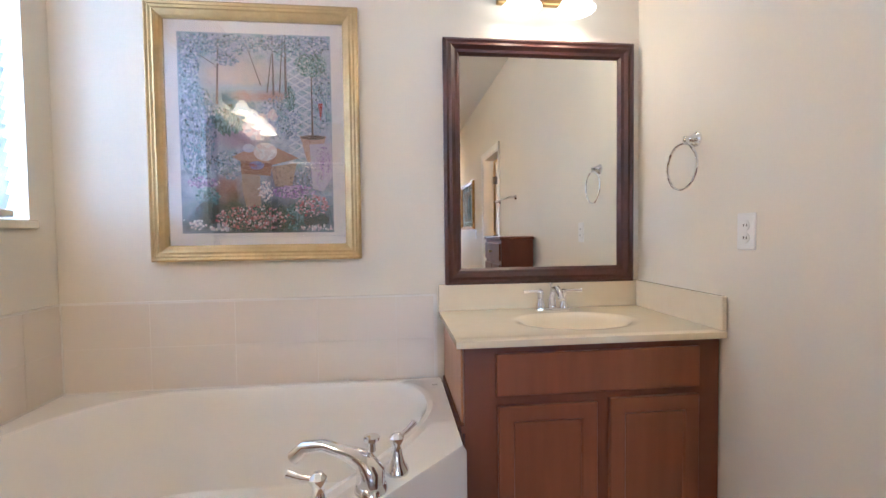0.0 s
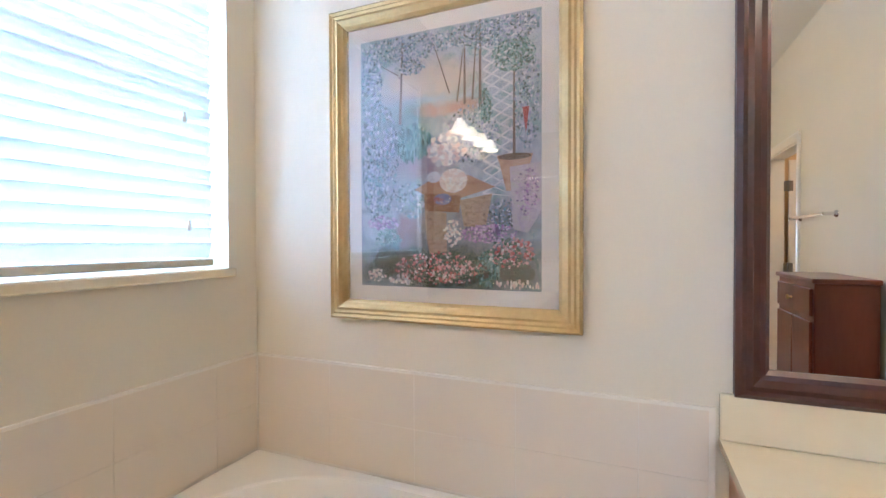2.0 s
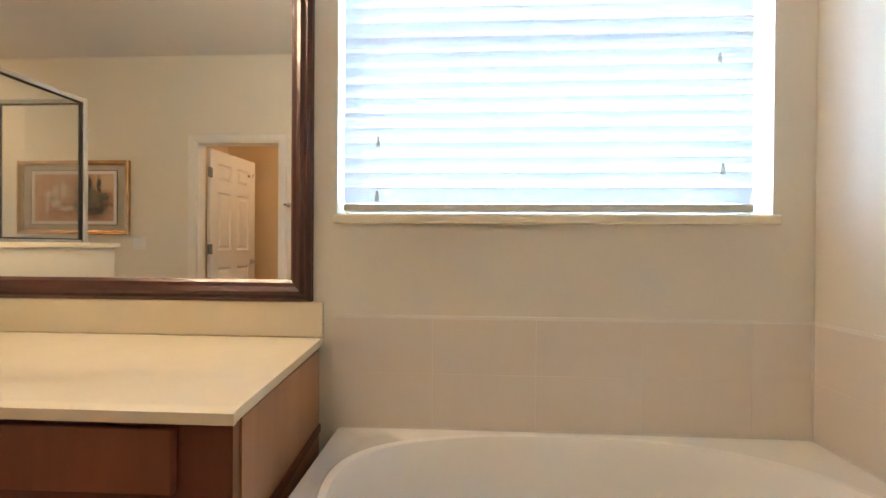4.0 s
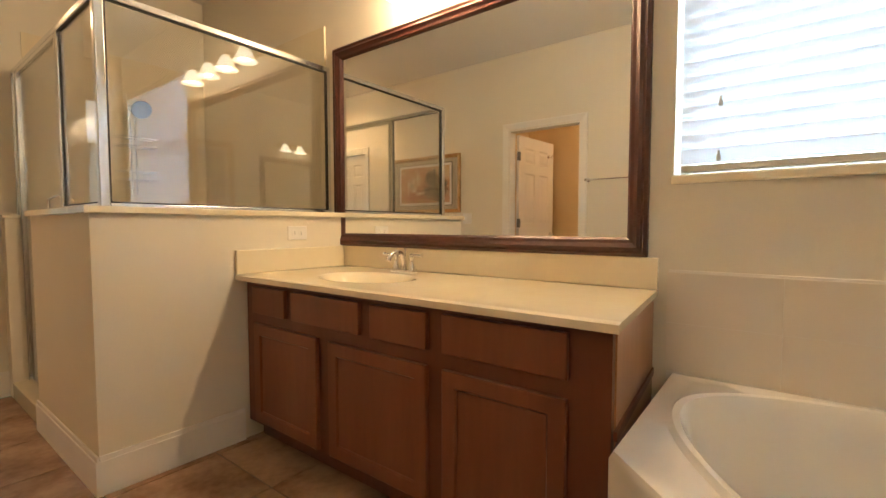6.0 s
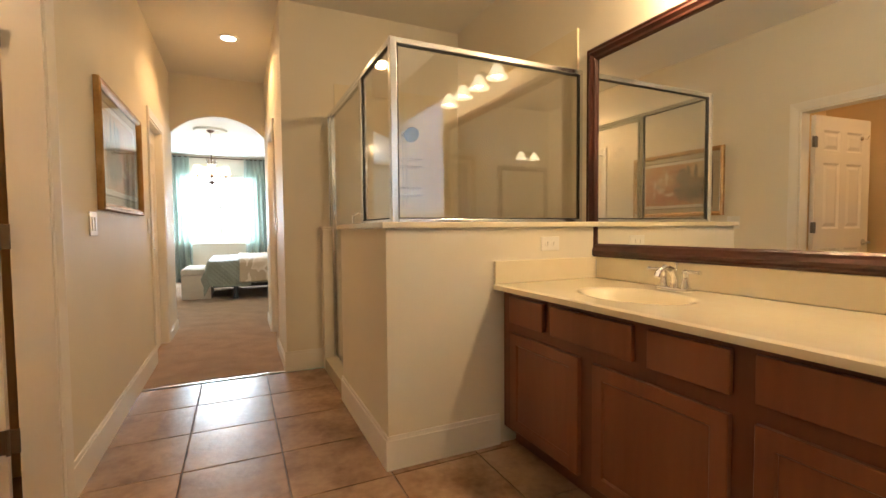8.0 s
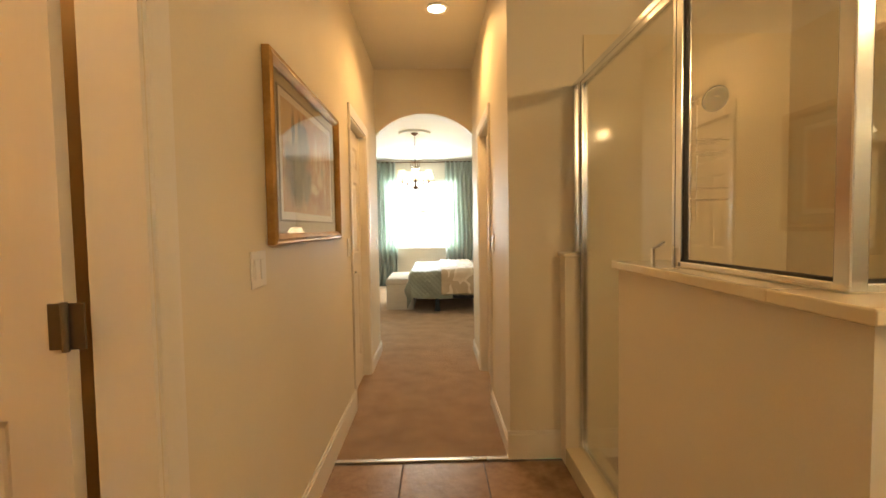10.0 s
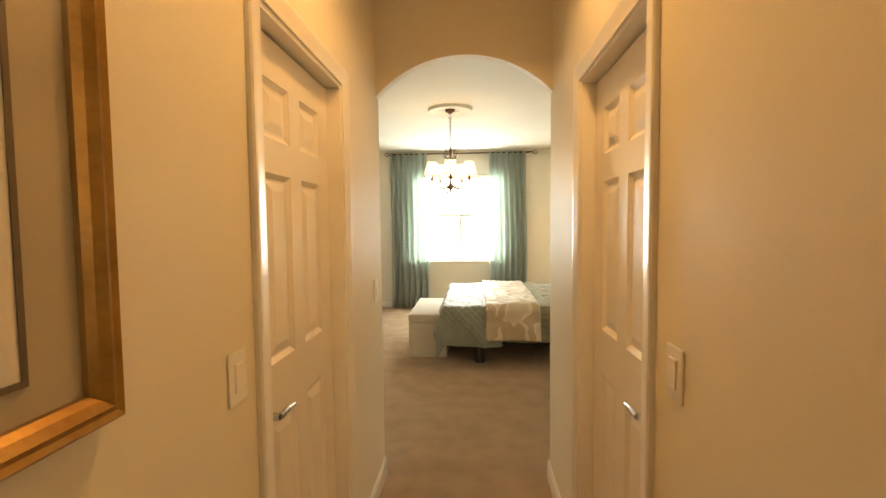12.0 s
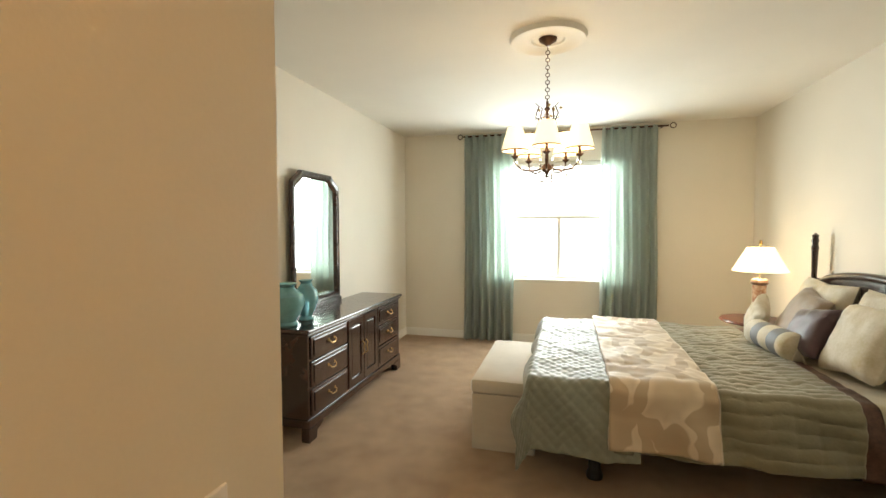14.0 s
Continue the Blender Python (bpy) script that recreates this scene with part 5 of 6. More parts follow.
def curtain(x0, x1, label, seed):
    t = thing("curtain", label, "curtain", "curtains at the bedroom window")
    rng = random.Random(seed)
    nx, nz, zt, zb = 130, 40, 2.70, 0.02
    ph = [rng.uniform(0, 6) for _ in range(4)]
    bm = bmesh.new()
    g = []
    for i in range(nx + 1):
        row = []
        u = i / nx
        for k in range(nz + 1):
            v = k / nz
            pleat = max(0, 1 - v * 9)
            spread = 1 + 0.05 * v
            x = (x0 + x1) / 2 + (u - 0.5) * (x1 - x0) * spread + 0.008 * math.sin(6 * v + ph[3])
            y = BS + 0.085 + (0.026 + 0.022 * v) * math.sin(2 * math.pi * 6.5 * u + ph[0] + 0.5 * math.sin(3 * v + ph[1])) + 0.014 * v * math.sin(2 * math.pi * 2.7 * u + ph[2]) + 0.012 * pleat * math.sin(2 * math.pi * 15 * u)
            row.append(bm.verts.new((x, y, zt + (zb - zt) * v)))
        g.append(row)
    for i in range(nx):
        for k in range(nz):
            bm.faces.new((g[i][k], g[i + 1][k], g[i + 1][k + 1], g[i][k + 1]))
    ob = part("fabric", bm, CURT, t, smooth=True)
    md = ob.modifiers.new("thick", "SOLIDIFY")
    md.thickness = 0.003


curtain(1.47, 2.10, "sage green pleated curtain hanging to the carpet", 1)
curtain(-0.22, 0.40, "sage green pleated curtain hanging to the carpet", 2)

# chandelier and medallion
med = tagged(link("ceiling_medallion", lathe([(0, -0.006), (0.10, -0.006), (0.11, -0.016), (0.15, -0.010), (0.17, -0.02), (0.205, -0.022), (0.225, -0.032), (0.24, -0.030), (0.245, -0.012), (0.25, 0)], 48, m=pose(CHX, CHY, BCEIL)), CEILP, smooth=True), "round moulded plaster ceiling medallion", "ceiling medallion")
cd = thing("chandelier", "lit bronze branch chandelier with fabric shades and crystals", "chandelier")
part("canopy", lathe([(0, -0.05), (0.012, -0.05), (0.03, -0.035), (0.055, -0.02), (0.06, -0.006), (0, -0.006)], 28, m=pose(CHX, CHY, BCEIL - 0.001)), BRONZE, cd, smooth=True)
z, k = BCEIL - 0.055, 0
while z > 2.34:
    part("chain_link", ring((CHX, CHY, z - 0.016), 0.013, 0.0028, "xz" if k % 2 else "yz", 12), BRONZE, cd)
    z -= 0.024
    k += 1
part("stem", lathe([(0, 2.34), (0.008, 2.335), (0.01, 2.30), (0.022, 2.285), (0.01, 2.27), (0.009, 2.10), (0.02, 2.06), (0.012, 2.02), (0.012, 1.93), (0.04, 1.905), (0.048, 1.885), (0.03, 1.86), (0.008, 1.85), (0.010, 1.838), (0, 1.83)], 20, m=pose(CHX, CHY, 0)), BRONZE, cd, smooth=True)
crng = random.Random(7)
for k in range(5):
    a = radians(72 * k + 20)
    ca, sa = math.cos(a), math.sin(a)
    P3 = lambda r, zz: (CHX + r * ca, CHY + r * sa, zz)
    arm = part("arm", tube([P3(0.03, 1.895), P3(0.10, 1.875), P3(0.17, 1.885), P3(0.21, 1.925), P3(0.215, 1.965)], [0.007, 0.006, 0.006, 0.005, 0.005], 8), BRONZE, cd, smooth=True)
    part("drip_cup", lathe([(0, 1.955), (0.012, 1.957), (0.026, 1.972), (0.024, 1.975), (0.010, 1.965), (0.009, 2.02), (0, 2.02)], 16, m=pose(CHX + 0.215 * ca, CHY + 0.215 * sa, 0)), BRONZE, arm, smooth=True)
    s = part("shade", lathe([(0.086, 2.008), (0.088, 2.014), (0.050, 2.158), (0.048, 2.158), (0.084, 2.014), (0.086, 2.008)], 24, m=pose(CHX + 0.215 * ca, CHY + 0.215 * sa, 0)), SHADE, cd, "lit cream fabric shade", smooth=True)
    s.visible_shadow = False
    part("shade_trim", lathe([(0.0885, 2.004), (0.0905, 2.004), (0.0905, 2.012), (0.0885, 2.012), (0.0885, 2.004)], 24, m=pose(CHX + 0.215 * ca, CHY + 0.215 * sa, 0)), BRONZE, s)
    up = part("leaf_scroll", tube([P3(0.012, 2.14), P3(0.05, 2.20), P3(0.075, 2.25), P3(0.055, 2.30), P3(0.08, 2.32)], [0.004, 0.005, 0.005, 0.004, 0.002], 6), BRONZE, cd, smooth=True)
    lf = bmesh.new()
    for q in range(4):
        c = Vector(P3(0.03 + 0.016 * q, 2.16 + 0.04 * q))
        d = Vector((crng.uniform(-1, 1), crng.uniform(-1, 1), crng.uniform(0.2, 1))).normalized() * 0.035
        e = d.cross(Vector((ca, sa, 0.3))).normalized() * 0.010
        lf.faces.new([lf.verts.new(c), lf.verts.new(c + d * 0.5 + e), lf.verts.new(c + d), lf.verts.new(c + d * 0.5 - e)])
    part("leaves", lf, BRASS, up)
    for r, zz in ((0.04, 1.835), (0.08, 1.86), (0.13, 1.862), (0.13, 1.825), (0.18, 1.875), (0.19, 1.84), (0.215, 1.94), (0.215, 1.90), (0.05, 2.10), (0.06, 2.20), (0.075, 2.245)):
        for q in range(2):
            a2 = a + (q - 0.5) * 0.35
            part("crystal", lathe([(0, 0), (0.005, -0.006), (0.007, -0.022), (0, -0.036)], 6, m=pose(CHX + r * math.cos(a2), CHY + r * math.sin(a2), zz)), CRYST, cd)

# dresser with mirror and vases
dr = thing("dresser", "dark mahogany long dresser with six drawers and two doors", "dresser")
X0, X1, Y0, Y1, DH = 2.52, 2.955, -9.05, -7.32, 0.80
part("body", box(X0, X1, Y0, Y1, 0.12, DH - 0.03), DARKW, dr)
bm = box(X0 - 0.03, X1, Y0 - 0.03, Y1 + 0.03, DH - 0.03, DH, 0.010)
part("top", bm, DARKW, dr)
part("top_moulding", box(X0 - 0.014, X1, Y0 - 0.014, Y1 + 0.014, DH - 0.05, DH - 0.03, 0.006), DARKW, dr)
part("base_moulding", box(X0 - 0.012, X1, Y0 - 0.012, Y1 + 0.012, 0.10, 0.16, 0.008), DARKW, dr)
for y0, y1 in ((Y0 - 0.012, Y0 + 0.18), (Y1 - 0.18, Y1 + 0.012)):
    out_, inn = (y0, y1) if y0 < Y0 else (y1, y0)
    bm = bmesh.new()
    f_ = [(out_, 0), (out_, 0.10), (inn, 0.10), (inn + (out_ - inn) * 0.25, 0.07), (inn + (out_ - inn) * 0.45, 0.06), (inn + (out_ - inn) * 0.5, 0)]
    a_ = [bm.verts.new((X0 - 0.012, y, z)) for y, z in f_]
    b_ = [bm.verts.new((X0 + 0.05, y, z)) for y, z in f_]
    bm.faces.new(a_)
    bm.faces.new(b_)
    for k in range(6):
        bm.faces.new((a_[k], a_[(k + 1) % 6], b_[(k + 1) % 6], b_[k]))
    part("bracket_foot", bm, DARKW, dr)
for y in (Y0 + 0.03, Y1 - 0.03):
    part("back_foot", box(X1 - 0.06, X1 - 0.01, y - 0.02, y + 0.02, 0, 0.10), DARKW, dr)


def bail(x, y, z, parent, s=0.045):
    bm = tube([(x, y - s, z), (x - 0.018, y - s * 0.95, z - 0.008), (x - 0.022, y - s * 0.55, z - 0.026), (x - 0.022, y + s * 0.55, z - 0.026), (x - 0.018, y + s * 0.95, z - 0.008), (x, y + s, z)], 0.0042, 8)
    for q in (-s, s):
        lathe([(0, 0), (0.012, 0), (0.010, 0.004), (0, 0.006)], 12, bm, pose(x, y + q, z, 0, -90))
    part("bail_handle", bm, BRASS, parent, smooth=True)


for y0, y1 in ((Y1 - 0.56, Y1 - 0.03), (Y0 + 0.03, Y0 + 0.56)):
    for z0, z1 in ((0.18, 0.37), (0.385, 0.565), (0.58, 0.745)):
        dd = part("drawer", box(X0 - 0.012, X0, y0, y1, z0, z1, 0.006), DARKW, dr)
        part("drawer_panel", box(X0 - 0.018, X0 - 0.012, y0 + 0.03, y1 - 0.03, z0 + 0.025, z1 - 0.025, 0.005), DARKW, dd)
        bail(X0 - 0.018, (y0 + y1) / 2, (z0 + z1) / 2 + 0.01, dd)
ym = (Y0 + Y1) / 2
for y0, y1, s in ((ym - 0.285, ym - 0.006, 1), (ym + 0.006, ym + 0.285, -1)):
    dd = part("door", boxes((X0 - 0.014, X0, y0, y0 + 0.05, 0.18, 0.745), (X0 - 0.014, X0, y1 - 0.05, y1, 0.18, 0.745), (X0 - 0.014, X0, y0 + 0.05, y1 - 0.05, 0.18, 0.24), (X0 - 0.014, X0, y0 + 0.05, y1 - 0.05, 0.685, 0.745)), DARKW, dr)
    part("door_panel", box(X0 - 0.010, X0 - 0.002, y0 + 0.06, y1 - 0.06, 0.25, 0.675, 0.007), DARKW, dd)
    yy = y1 - 0.025 if s == 1 else y0 + 0.025
    part("door_pull", tube([(X0 - 0.014, yy, 0.40), (X0 - 0.034, yy, 0.42), (X0 - 0.026, yy, 0.46), (X0 - 0.034, yy, 0.50), (X0 - 0.014, yy, 0.52)], 0.005, 8), BRASS, dd, smooth=True)

dm = thing("dresser_mirror", "tall mirror in dark wood frame with shaped top standing on dresser", "mirror")
YA, YB, ZA, ZB = -8.50, -7.74, DH, 1.98


def mirror_outline(i):
    y0, y1, z0, z1 = YA + i, YB - i, ZA + 0.04 + i, ZB - i
    c = 0.10
    return [(y0, z0), (y1, z0), (y1, z1 - 0.10), (y1 - 0.03, z1 - 0.075), (y1 - c, z1 - 0.03), (y1 - c - 0.03, z1), (y0 + c + 0.03, z1), (y0 + c, z1 - 0.03), (y0 + 0.03, z1 - 0.075), (y0, z1 - 0.10)]


bm = bmesh.new()
lp = [[bm.verts.new((BE - 0.035 - d, y, z)) for y, z in mirror_outline(i)] for i, d in ((0, 0), (0, 0.025), (0.012, 0.034), (0.03, 0.026), (0.045, 0.028), (0.058, 0.012), (0.058, 0))]
for a, b in zip(lp, lp[1:]):
    for k in range(10):
        bm.faces.new((a[k], a[(k + 1) % 10], b[(k + 1) % 10], b[k]))
part("frame", bm, DARKW, dm)
bm = bmesh.new()
bm.faces.new([bm.verts.new((BE - 0.041, y, z)) for y, z in mirror_outline(0.05)])
bm.faces.new([bm.verts.new((BE - 0.036, y, z)) for y, z in mirror_outline(0.05)])
part("mirror_glass", bm, MIRROR, dm, "bevelled mirror glass")
part("base_rail", box(BE - 0.07, BE - 0.03, YA - 0.02, YB + 0.02, DH, DH + 0.045, 0.006), DARKW, dm)
part("back_board", box(BE - 0.033, BE - 0.02, YA + 0.03, YB - 0.03, DH, ZB - 0.15), DARKW, dm)


def vase(x, y, s, label, ears):
    t = thing("glass_vase", label, "vase", "teal vases on the dresser")
    part("vessel", lathe([(0, 0.004), (0.055 * s * 1.2, 0.0), (0.06 * s * 1.2, 0.01), (0.045 * s * 1.2, 0.03), (0.075 * s * 1.2, 0.09), (0.098 * s * 1.2, 0.16), (0.09 * s * 1.2, 0.22), (0.05 * s * 1.2, 0.262), (0.038 * s * 1.2, 0.28), (0.052 * s * 1.2, 0.30), (0.06 * s * 1.2, 0.305), (0.034 * s * 1.2, 0.285), (0.03 * s * 1.2, 0.26), (0, 0.25)], 28, m=pose(x, y, DH + 0.001)), TEAL, t, smooth=True)
    if ears:
        part("handle", tube([(x, y - 0.04 * s * 1.2, DH + 0.27), (x, y - 0.085 * s * 1.2, DH + 0.27), (x, y - 0.09 * s * 1.2, DH + 0.22)], 0.007, 8), TEAL, t, smooth=True)


vase(2.73, -7.40, 1.05, "teal crackled glass vase with wide belly on dresser", False)
vase(2.72, -7.625, 0.78, "smaller teal glass jug vase on dresser", True)

# bench at the bed's foot
be = thing("foot_bench", "cream linen upholstered storage bench at the foot of the bed", "bench")
part("body", box(0.99, 1.41, -8.63, -7.55, 0.0, 0.385, 0.008), BENCHF, be)
part("lid", box(0.985, 1.416, -8.635, -7.543, 0.387, 0.485, 0.022), BENCHF, be, smooth=True)

# bed
bd = thing("bed", "dark wood four-post bed with upholstered base", "bed")
MX0, MX1, MY0, MY1, MT = -1.10, 0.98, -9.05, -7.34, 0.60
part("mattress", box(MX0, MX1, MY0, MY1, 0.34, MT, 0.05), BENCHF, bd, smooth=True)
part("box_spring", box(MX0, MX1 - 0.02, MY0 + 0.02, MY1 - 0.02, 0.19, 0.34, 0.02), BLACK, bd)
for x, y in ((0.625, -7.40), (0.625, -9.0), (-0.95, -7.45), (-0.95, -9.0)):
    part("leg", lathe([(0, 0), (0.048, 0), (0.05, 0.02), (0.036, 0.05), (0.034, 0.19), (0, 0.19)], 18, m=pose(x, y, 0.004)), BLACK, bd, smooth=True)
for y in (-8.97, -7.33):
    part("post", lathe([(0, 0), (0.035, 0), (0.035, 0.75), (0.028, 0.78), (0.036, 0.80), (0.022, 0.86), (0.018, 1.05), (0.024, 1.30), (0.028, 1.33), (0.02, 1.36), (0.027, 1.385), (0.02, 1.41), (0.026, 1.43), (0, 1.455)], 18, m=pose(-1.16, y, 0.004)), DARKW, bd, smooth=True)
bm = bmesh.new()
fr_, bk_ = [], []
for k in range(25):
    u = k / 24
    y = -8.94 + u * 1.51
    zt = 1.06 + 0.10 * math.sin(math.pi * min(1, max(0, (u - 0.08) / 0.84))) ** 0.6
    fr_.append((bm.verts.new((-1.135, y, 0.4)), bm.verts.new((-1.135, y, zt))))
    bk_.append((bm.verts.new((-1.185, y, 0.4)), bm.verts.new((-1.185, y, zt))))
for k in range(24):
    bm.faces.new((fr_[k][0], fr_[k + 1][0], fr_[k + 1][1], fr_[k][1]))
    bm.faces.new((bk_[k][0], bk_[k][1], bk_[k + 1][1], bk_[k + 1][0]))
    bm.faces.new((fr_[k][1], fr_[k + 1][1], bk_[k + 1][1], bk_[k][1]))
part("headboard", bm, DARKW, bd)
pts = [(-1.15, -8.94 + 1.51 * k / 24, 1.065 + 0.10 * math.sin(math.pi * min(1, max(0, (k / 24 - 0.08) / 0.84))) ** 0.6) for k in range(25)]
part("headboard_rail", tube(pts, 0.03, 10), DARKW, bd, smooth=True)


def drape(x0, x1, top, near, far, foot, seed, lift, quilt=None, nx=90, ny=150, spread=0.16):
    """Cloth over the bed: near, far, foot = lengths hanging over those edges."""
    rng = random.Random(seed)
    off = Vector((rng.uniform(0, 50), rng.uniform(0, 50), 0))
    ex, ey0, ey1 = MX1 + 0.0, MY0, MY1
    bm = bmesh.new()
    g = []
    sy0, sy1 = ey0 - far, ey1 + near
    sx1 = (ex + foot) if foot else x1
    for i in range(nx + 1):
        row = []
        for j in range(ny + 1):
            x = x0 + (sx1 - x0) * i / nx
            y = sy0 + (sy1 - sy0) * j / ny
            ox = max(0, x - ex)
            oy = max(0, y - ey1) if y > ey1 else max(0, ey0 - y)
            r = 0.05
            hang = 0.0
            px, py = x, y
            h = (ox ** 1.6 + oy ** 1.6) ** (1 / 1.6)
            if h > 0:
                hang = max(0, h - r * 0.6) if h > r else h * h / (2.5 * r)
                flare = r * (1 - math.exp(-h / r)) + spread * h
                fold = 0.022 * min(1, h / 0.2)
                wob = fold * math.sin(13 * x + 9 * y + 2 * noise.noise(Vector((x * 3, y * 3, seed))))
                if oy > 0 and oy >= ox:
                    py = (ey1 + flare * oy / h + wob) if y > ey1 else (ey0 - flare * oy / h - wob)
                    px = min(x, ex) + flare * ox / h
                else:
                    px = ex + flare * ox / h + wob
                    py = (ey1 + flare * oy / h) if y > ey1 else (ey0 - flare * oy / h) if y < ey0 else y
            wr = 0.016 * noise.noise(Vector((x * 4, y * 4, 0)) + off) + 0.009 * noise.noise(Vector((x * 13, y * 13, 3)) + off)
            q = quilt(x, y) if quilt else 0.0
            z = top + lift + wr + q - hang
            nrm = 0 if h == 0 else min(1, h / 0.1)
            if y > ey1:
                py += nrm * (q + lift)
            row.append(bm.verts.new((px, py, max(z, 0.02))))
        g.append(row)
    for i in range(nx):
        for j in range(ny):
            bm.faces.new((g[i][j], g[i + 1][j], g[i + 1][j + 1], g[i][j + 1]))
    return bm


def thicken(ob, t):
    md = ob.modifiers.new("thick", "SOLIDIFY")
    md.thickness, md.offset = t, -1


def channel(x, y):
    """Quilted rows: stitched lines across, with a loose second pattern."""
    a = abs(math.sin(math.pi * (y + 0.02 * noise.noise(Vector((x * 5, y * 5, 1)))) / 0.065))
    b = abs(math.sin(math.pi * x / 0.11))
    return 0.010 * a ** 0.5 + 0.006 * b ** 0.5


def diamond(x, y):
    a = abs(math.sin(math.pi * (x + y) / 0.07))
    b = abs(math.sin(math.pi * (x - y) / 0.07))
    return 0.007 * (a * b) ** 0.5


sp = thing("bedspread", "sage green channel-quilted bedspread with brown border draped over bed", "bedspread")
o1 = part("cloth", drape(-0.62, 0.55, MT, 0.385, 0.34, 0, 3, 0.012, channel, 110, 260), SPREAD, sp, smooth=True)
thicken(o1, 0.008)
o2 = part("border_band", drape(-0.70, -0.61, MT, 0.40, 0.36, 0, 3, 0.018, None, 8, 120), BROWNT, sp, "dark brown patterned border band", smooth=True)
thicken(o2, 0.008)
qt = thing("quilt", "grey-green diamond-quilted coverlet hanging over the bed's foot", "quilt")
o3 = part("cloth", drape(0.40, 0.99, MT, 0.43, 0.34, 0.31, 5, 0.024, diamond, 130, 260, 0.22), QUILT, qt, smooth=True)
thicken(o3, 0.008)
SHEET = mat("sheet_cotton", (0.60, 0.53, 0.40), 0.8, var=0.05, scale=6, fine=90, bump=0.2)
sh = thing("bed_sheet", "cream sheet at the head of the bed", "bed sheet")
o5 = part("cloth", drape(-1.09, -0.66, MT, 0.28, 0.28, 0, 8, 0.006, None, 30, 90), SHEET, sh, smooth=True)
thicken(o5, 0.006)

# comforter with a large leaf pattern
COMF = bpy.data.materials.new("leaf_comforter")
COMF.use_nodes = True
nd, lk = COMF.node_tree.nodes, COMF.node_tree.links
tc, vo, wv, nz, mx, rp = (nd.new("ShaderNode" + k) for k in ("TexCoord", "TexVoronoi", "TexWave", "TexNoise", "Math", "ValToRGB"))
mp = nd.new("ShaderNodeMapping")
mp.inputs["Scale"].default_value = (3.6, 2.0, 2.4)
mp.inputs["Rotation"].default_value = (0.2, 0.1, 0.6)
nz.inputs["Scale"].default_value = 3.0
lk.new(tc.outputs["Object"], mp.inputs[0])
lk.new(tc.outputs["Object"], nz.inputs[0])
va = nd.new("ShaderNodeVectorMath")
va.operation = "ADD"
lk.new(mp.outputs[0], va.inputs[0])
sc_ = nd.new("ShaderNodeVectorMath")
sc_.operation = "SCALE"
sc_.inputs["Scale"].default_value = 1.4
lk.new(nz.outputs["Color"], sc_.inputs[0])
lk.new(sc_.outputs[0], va.inputs[1])
lk.new(va.outputs[0], vo.inputs[0])
vo.feature = "DISTANCE_TO_EDGE"
vo.inputs["Scale"].default_value = 1.0
lk.new(vo.outputs[0], rp.inputs[0])
rp.color_ramp.interpolation = "EASE"
rp.color_ramp.elements[0].position, rp.color_ramp.elements[0].color = 0.10, (0.46, 0.35, 0.23, 1)
rp.color_ramp.elements[1].position, rp.color_ramp.elements[1].color = 0.13, (0.68, 0.57, 0.43, 1)
e3 = rp.color_ramp.elements.new(0.30)
e3.color = (0.56, 0.45, 0.32, 1)
lk.new(rp.outputs[0], nd["Principled BSDF"].inputs["Base Color"])
nd["Principled BSDF"].inputs["Roughness"].default_value = 0.55
nd["Principled BSDF"].inputs["Sheen Weight"].default_value = 0.3
cf = thing("comforter", "beige leaf-patterned comforter folded across the bed", "comforter")
o4 = part("cloth", drape(0.02, 0.56, MT, 0.40, 0.30, 0, 6, 0.05, lambda x, y: 0.010 * abs(math.sin(math.pi * y / 0.23)) ** 0.5, 60, 160), COMF, cf, smooth=True)
thicken(o4, 0.035)
part("edge_piping", drape(0.012, 0.03, MT, 0.405, 0.30, 0, 6, 0.052, None, 3, 120), BENCHF, cf)


# pillows
def pillow(m, w, h, d, material, label, n_=20, ruffle=0.0):
    t = thing("pillow", label, "pillow", "pillows on the bed")
    bm = bmesh.new()
    vs = {}
    for s in (1, -1):
        for i in range(n_ + 1):
            for j in range(n_ + 1):
                u, v = -1 + 2 * i / n_, -1 + 2 * j / n_
                e = (1 - u ** 4) * (1 - v ** 4)
                pinch = 1 - 0.10 * (1 - abs(u * v)) * max(abs(u), abs(v)) ** 2
                x, z = u * w / 2 * pinch, v * h / 2 * pinch
                y = s * d / 2 * max(0, e) ** 0.45 + 0.008 * noise.noise(Vector((u * 3, v * 3, w * 40 + s)))
                if i in (0, n_) or j in (0, n_):
                    y = 0
                    if s == -1:
                        vs[(s, i, j)] = vs[(1, i, j)]
                        continue
                vs[(s, i, j)] = bm.verts.new(m @ Vector((x, y, z)))
        for i in range(n_):
            for j in range(n_):
                bm.faces.new((vs[(s, i, j)], vs[(s, i + 1, j)], vs[(s, i + 1, j + 1)], vs[(s, i, j + 1)]))
    part("cushion", bm, material, t, smooth=True)
    return t


HB = MT + 0.02
pillow(pose(-1.02, -8.55, HB + 0.24, -14, 0, 90), 0.66, 0.50, 0.17, PILW, "ivory sham pillow leaning on the headboard")
pillow(pose(-1.02, -7.80, HB + 0.24, -14, 0, 90), 0.66, 0.50, 0.17, PILW, "ivory sham pillow leaning on the headboard")
pillow(pose(-0.86, -8.45, HB + 0.21, -28, 8, 82), 0.46, 0.44, 0.16, PILB, "taupe satin throw pillow")
pillow(pose(-0.76, -8.12, HB + 0.18, -30, -10, 96), 0.38, 0.36, 0.15, PILP, "dark plum throw pillow with a round medallion")
pillow(pose(-0.70, -8.80, HB + 0.155, -22, 30, 70), 0.30, 0.30, 0.12, PILW, "small floral ivory throw pillow")
